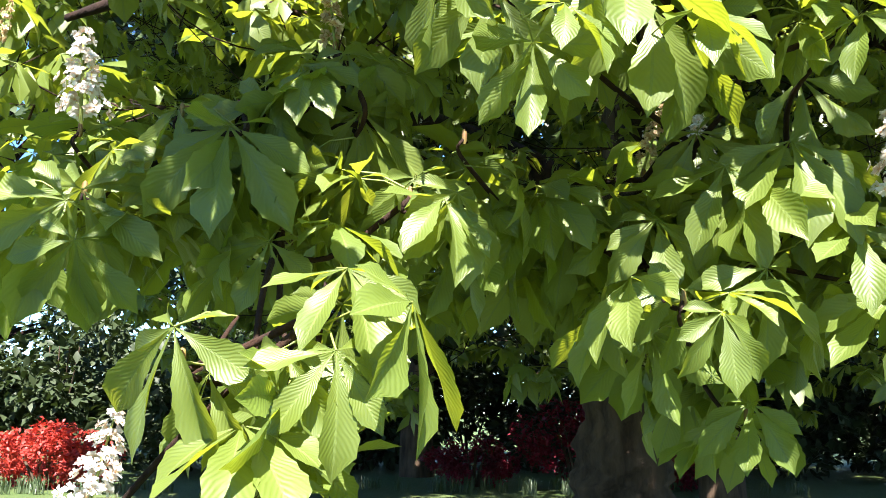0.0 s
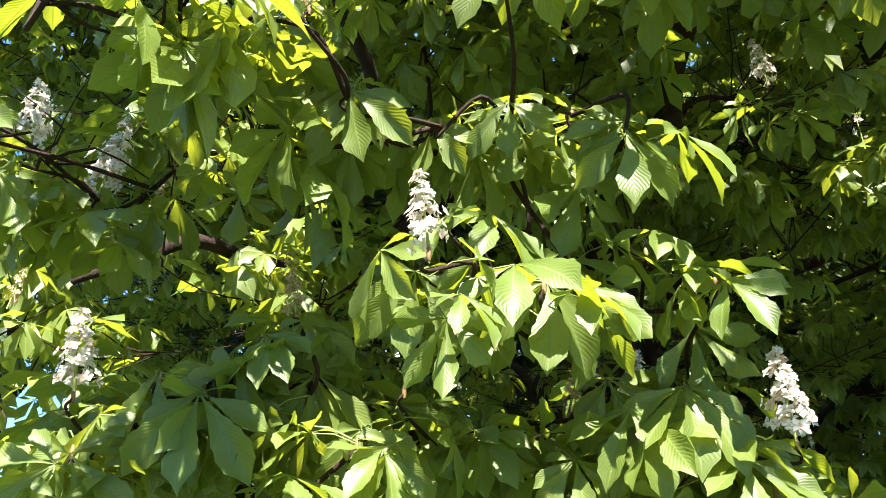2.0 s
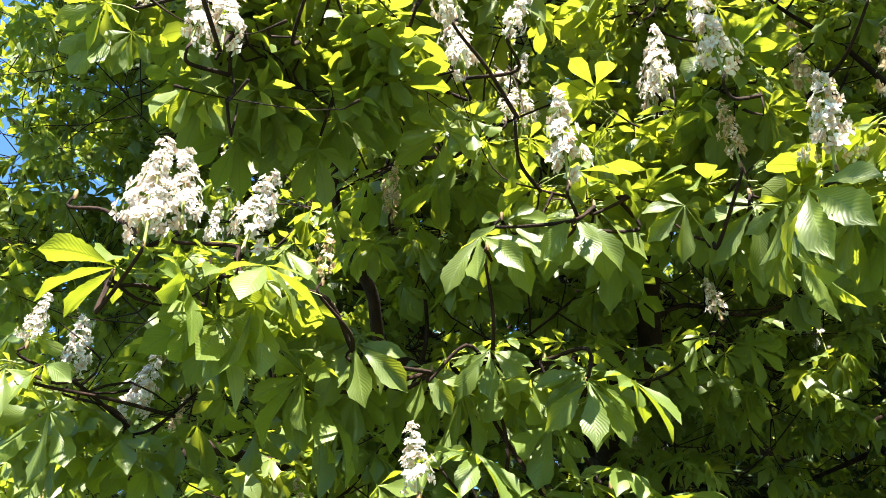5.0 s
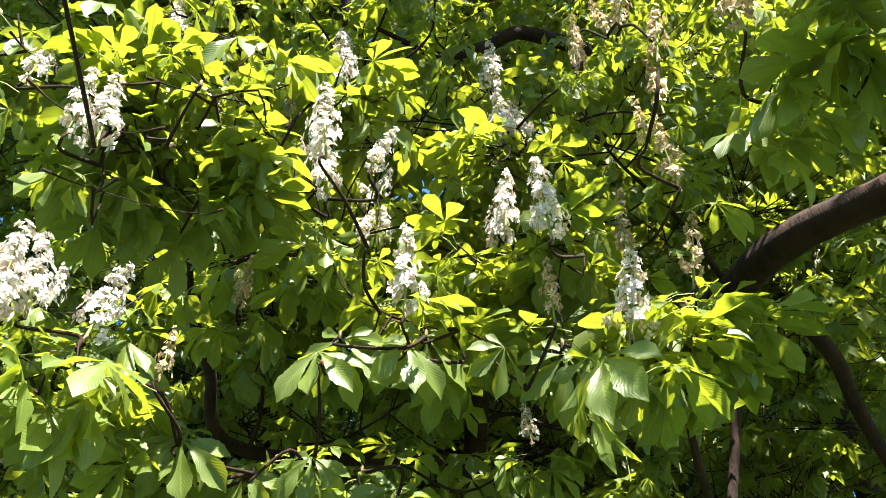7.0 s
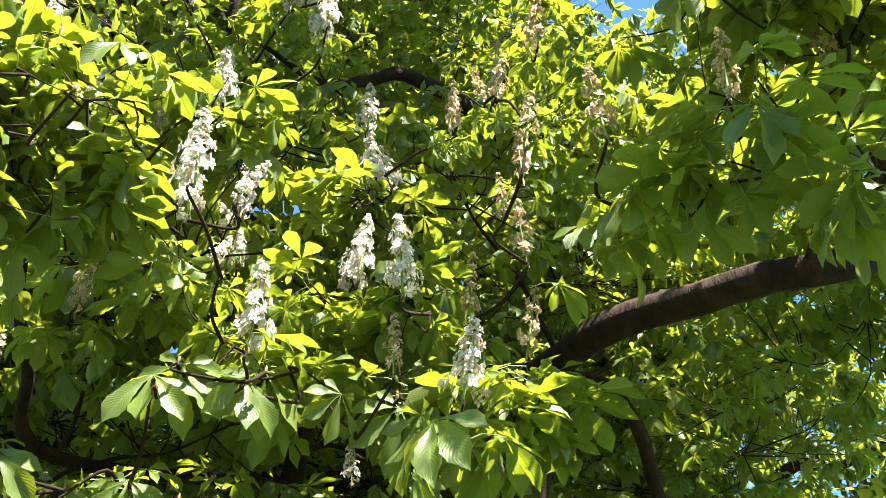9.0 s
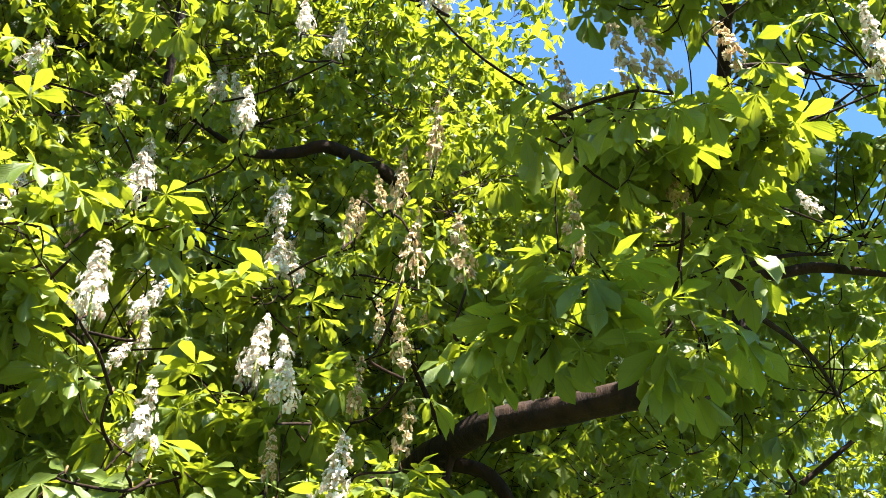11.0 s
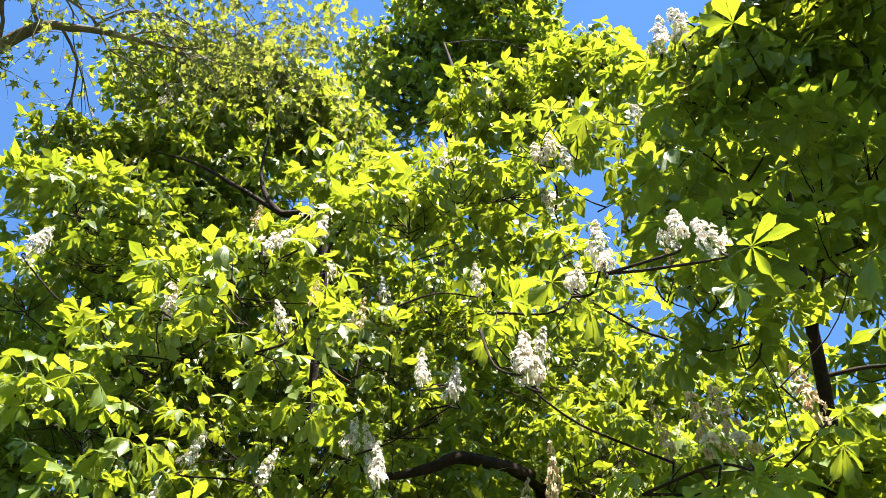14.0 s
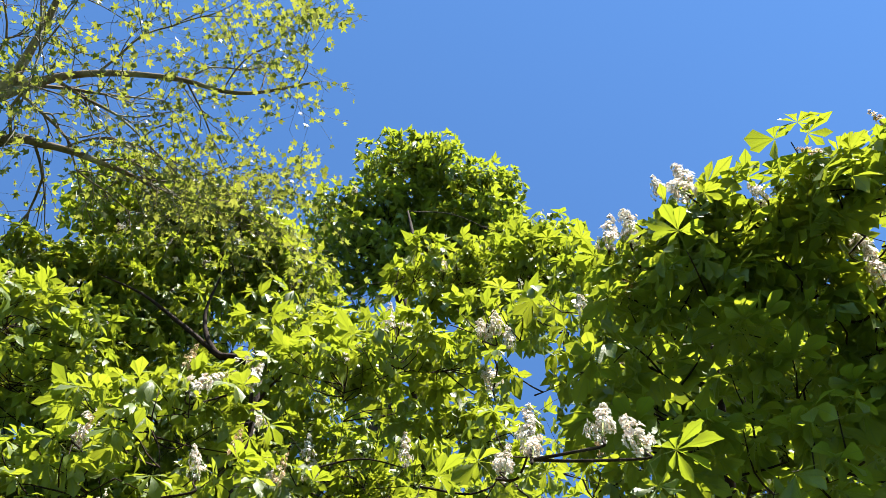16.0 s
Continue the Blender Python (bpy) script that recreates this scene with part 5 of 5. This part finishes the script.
first_tree = wood_tree("woodland_tree", (-17, 31, 0), 17, 6.0, 60, "tall dark green tree beyond the shrubs")
second_tree = wood_tree("woodland_tree", (-6, 31, 0), 19, 6.5, 63, "tall dark green tree beyond the shrubs")
# three unseen trees, added so that their crowns shade the shrubs behind
shade_tree = wood_tree("woodland_tree", (-3.4, 17.5, 0), 15, 5.0, 66, "dark green tree added at the lawn's edge to shade the shrubs", 0.34, 11000, 0.5)
copy_thing(shade_tree, pose(5.6, 18.8, 0, 0, 0, 80))
copy_thing(shade_tree, pose(11.5, 17.0, 0, 0, 0, 210))
for k, (x, y, s, spin) in enumerate(((3, 31, 1.0, 40), (11, 32, 1.1, 130), (19, 29, 1.0, 200), (25, 19, 1.05, 300), (-25, 26, 1.1, 100), (-1, 25, 1.0, 70), (7, 25, 1.0, 160), (-11, 37, 1.0, 250), (22, 9, 1.0, 20), (20, -2, 1.0, 50), (15, -14, 1.0, 90), (3, -20, 1.1, 140), (-9, -19, 1.0, 190), (-20, -12, 1.0, 230), (-24, 0, 1.0, 260), (-22, 13, 1.0, 300))):
    tree = copy_thing(first_tree if k % 2 else second_tree, pose(x, y, 0, 0, 0, spin))
    tree.scale = (s, s, s)


def strap_tuft(g, n):
    bag = Bag()
    for _ in range(n):
        a, L, lean = g.uniform(0, 6.28), g.uniform(0.22, 0.42), g.uniform(0.05, 0.5)
        o = g.normal(0, 0.07, 2)
        d = np.array([math.cos(a), math.sin(a), 0])
        s = np.array([-d[1], d[0], 0]) * 0.009
        b = np.array([o[0], o[1], 0])
        m, e = b + d * lean * L * 0.4 + (0, 0, 0.65 * L), b + d * lean * L + (0, 0, L * (1 - 0.4 * lean))
        bag.add(np.array([b - s, b + s, m - s, m + s, e]), np.array([(0, 1, 3), (0, 3, 2), (2, 3, 4)]), np.full((5, 2), 0.5))
    return bag.mesh("strap_leaves", [BLADE])


g_t = np.random.default_rng(77)
TUFTS = [strap_tuft(g_t, 26) for _ in range(4)]
for k in range(70):
    x = g_t.uniform(-13, 8)
    ob = new("daffodil_clump", TUFTS[k % 4])
    ob.location = (x, g_t.uniform(18.6, 20.2) + (1.0 if x > -6 else 0), -0.02)
    ob.rotation_euler[2] = g_t.uniform(0, 6.28)
    tagged(ob, "tuft of grey-green daffodil leaves at the lawn's edge", "plant", "daffodils at the lawn's edge")


# ---- the plane tree overhead ----
plane = thing("plane_tree", (0, 0, 0), "tall plane tree with pale limbs and sparse young yellow-green leaves", "tree")
g_p = np.random.default_rng(91)
p_limbs, p_leaves, p_spots = Bag(), Bag(), []


def wander(start, way, length, thick, depth):
    """A crooked branch that forks; leaves gather on the last forks."""
    pts, p, d = [(*start, thick)], np.array(start, float), np.array(way, float)
    n = 5
    for k in range(n):
        d = d + g_p.normal(0, 0.22 if depth else 0.12, 3) + (0, 0, -0.03 * depth)
        d /= np.linalg.norm(d)
        p = p + d * length / n
        pts.append((*p, thick * (1 - 0.75 * (k + 1) / n)))
        if depth < 4 and (k > 0 or depth):
            for _ in range(2 if depth == 2 else 1):
                side = d + g_p.normal(0, 0.75, 3)
                wander(p, side / np.linalg.norm(side), length * g_p.uniform(0.42, 0.62), thick * 0.5 * (1 - 0.6 * k / n), depth + 1)
        if depth >= 3:
            p_spots.append(p.copy())
    v, f = tube(pts, 8 if depth < 2 else 4, 4 if depth < 2 else 2, 0.05 if depth < 2 else 0)
    p_limbs.add(v, f)


PLANE_LIMBS = (
    (-5.34, 3.07, 11.18, -4.41, 1.94, 12.23, -3.75, 1.38, 12.72, -2.78, 1.02, 13.14, -1.86, 0.86, 13.38, -1.02, 0.34, 13.63),
    (-5.18, 3.45, 11.06, -4.21, 2.42, 12.11, -3.70, 2.27, 12.39, -2.93, 2.28, 12.63, -2.14, 2.34, 12.79, -1.26, 2.15, 13.02),
    (-5.34, 3.07, 11.18, -4.43, 1.89, 12.25, -4.26, 1.14, 12.60, -4.22, 0.43, 12.82),
)
for row in PLANE_LIMBS:
    pts = [(row[k], row[k + 1], row[k + 2], r) for k, r in zip(range(0, len(row), 3), (0.11, 0.075, 0.05, 0.036, 0.026, 0.014))]
    v, f = tube(pts, 10, 8, 0.07, 5)
    p_limbs.add(v, f)
    line = smooth_line(pts, 4)
    for k in range(3, len(line), 2):
        d = line[k, :3] - line[k - 1, :3]
        d /= np.linalg.norm(d)
        side = 0.6 * d + g_p.normal(0, 0.7, 3)
        wander(line[k, :3], side / np.linalg.norm(side), g_p.uniform(1.5, 2.4), line[k, 3] * 0.45, 2)
p_start = np.array(PLANE_LIMBS[0][:3])
v, f = tube([(p_start[0] - 3.0, p_start[1] - 3.5, -0.1, 0.6), (p_start[0] - 2.8, p_start[1] - 3.2, 5, 0.45), (p_start[0] - 1.8, p_start[1] - 2.0, 10.5, 0.3), (*(p_start + (0, 0, -0.2)), 0.17)], 16, 8, 0.06, 8)
part("trunk", make_mesh("trunk", v, f, [PLANE_BARK]), plane, "pale mottled trunk")
part("branchwork", p_limbs.mesh("branchwork", [PLANE_BARK]), plane, "crooked pale limbs and fine twigs", "stuff")
spots = np.array(p_spots)[g_p.uniform(size=len(p_spots)) < 0.55]
spots = spots + g_p.normal(0, 0.05, spots.shape)
n_sp = len(spots)
lobed_v = np.array([(0, 0, 0), (-0.5, 0.35, 0.05), (-0.18, 0.45, 0), (-0.3, 0.9, 0.03), (0, 0.65, -0.05), (0.3, 0.9, 0.03), (0.18, 0.45, 0), (0.5, 0.35, 0.05)])
lobed = (lobed_v, np.array([(0, 2, 1), (0, 4, 2), (2, 4, 3), (0, 6, 4), (4, 6, 5), (0, 7, 6)]), np.full((8, 2), 0.5), np.zeros(6, int))
p_leaves.spread(lobed, turns(g_p.uniform(0, 6.28, n_sp), g_p.normal(-0.5, 0.5, n_sp), g_p.normal(0, 0.5, n_sp)), spots, g_p.uniform(0.07, 0.13, n_sp))
part("young_leaves", p_leaves.mesh("young_leaves", [PLANE_LEAF]), plane, "small yellow-green lobed leaves", "stuff")
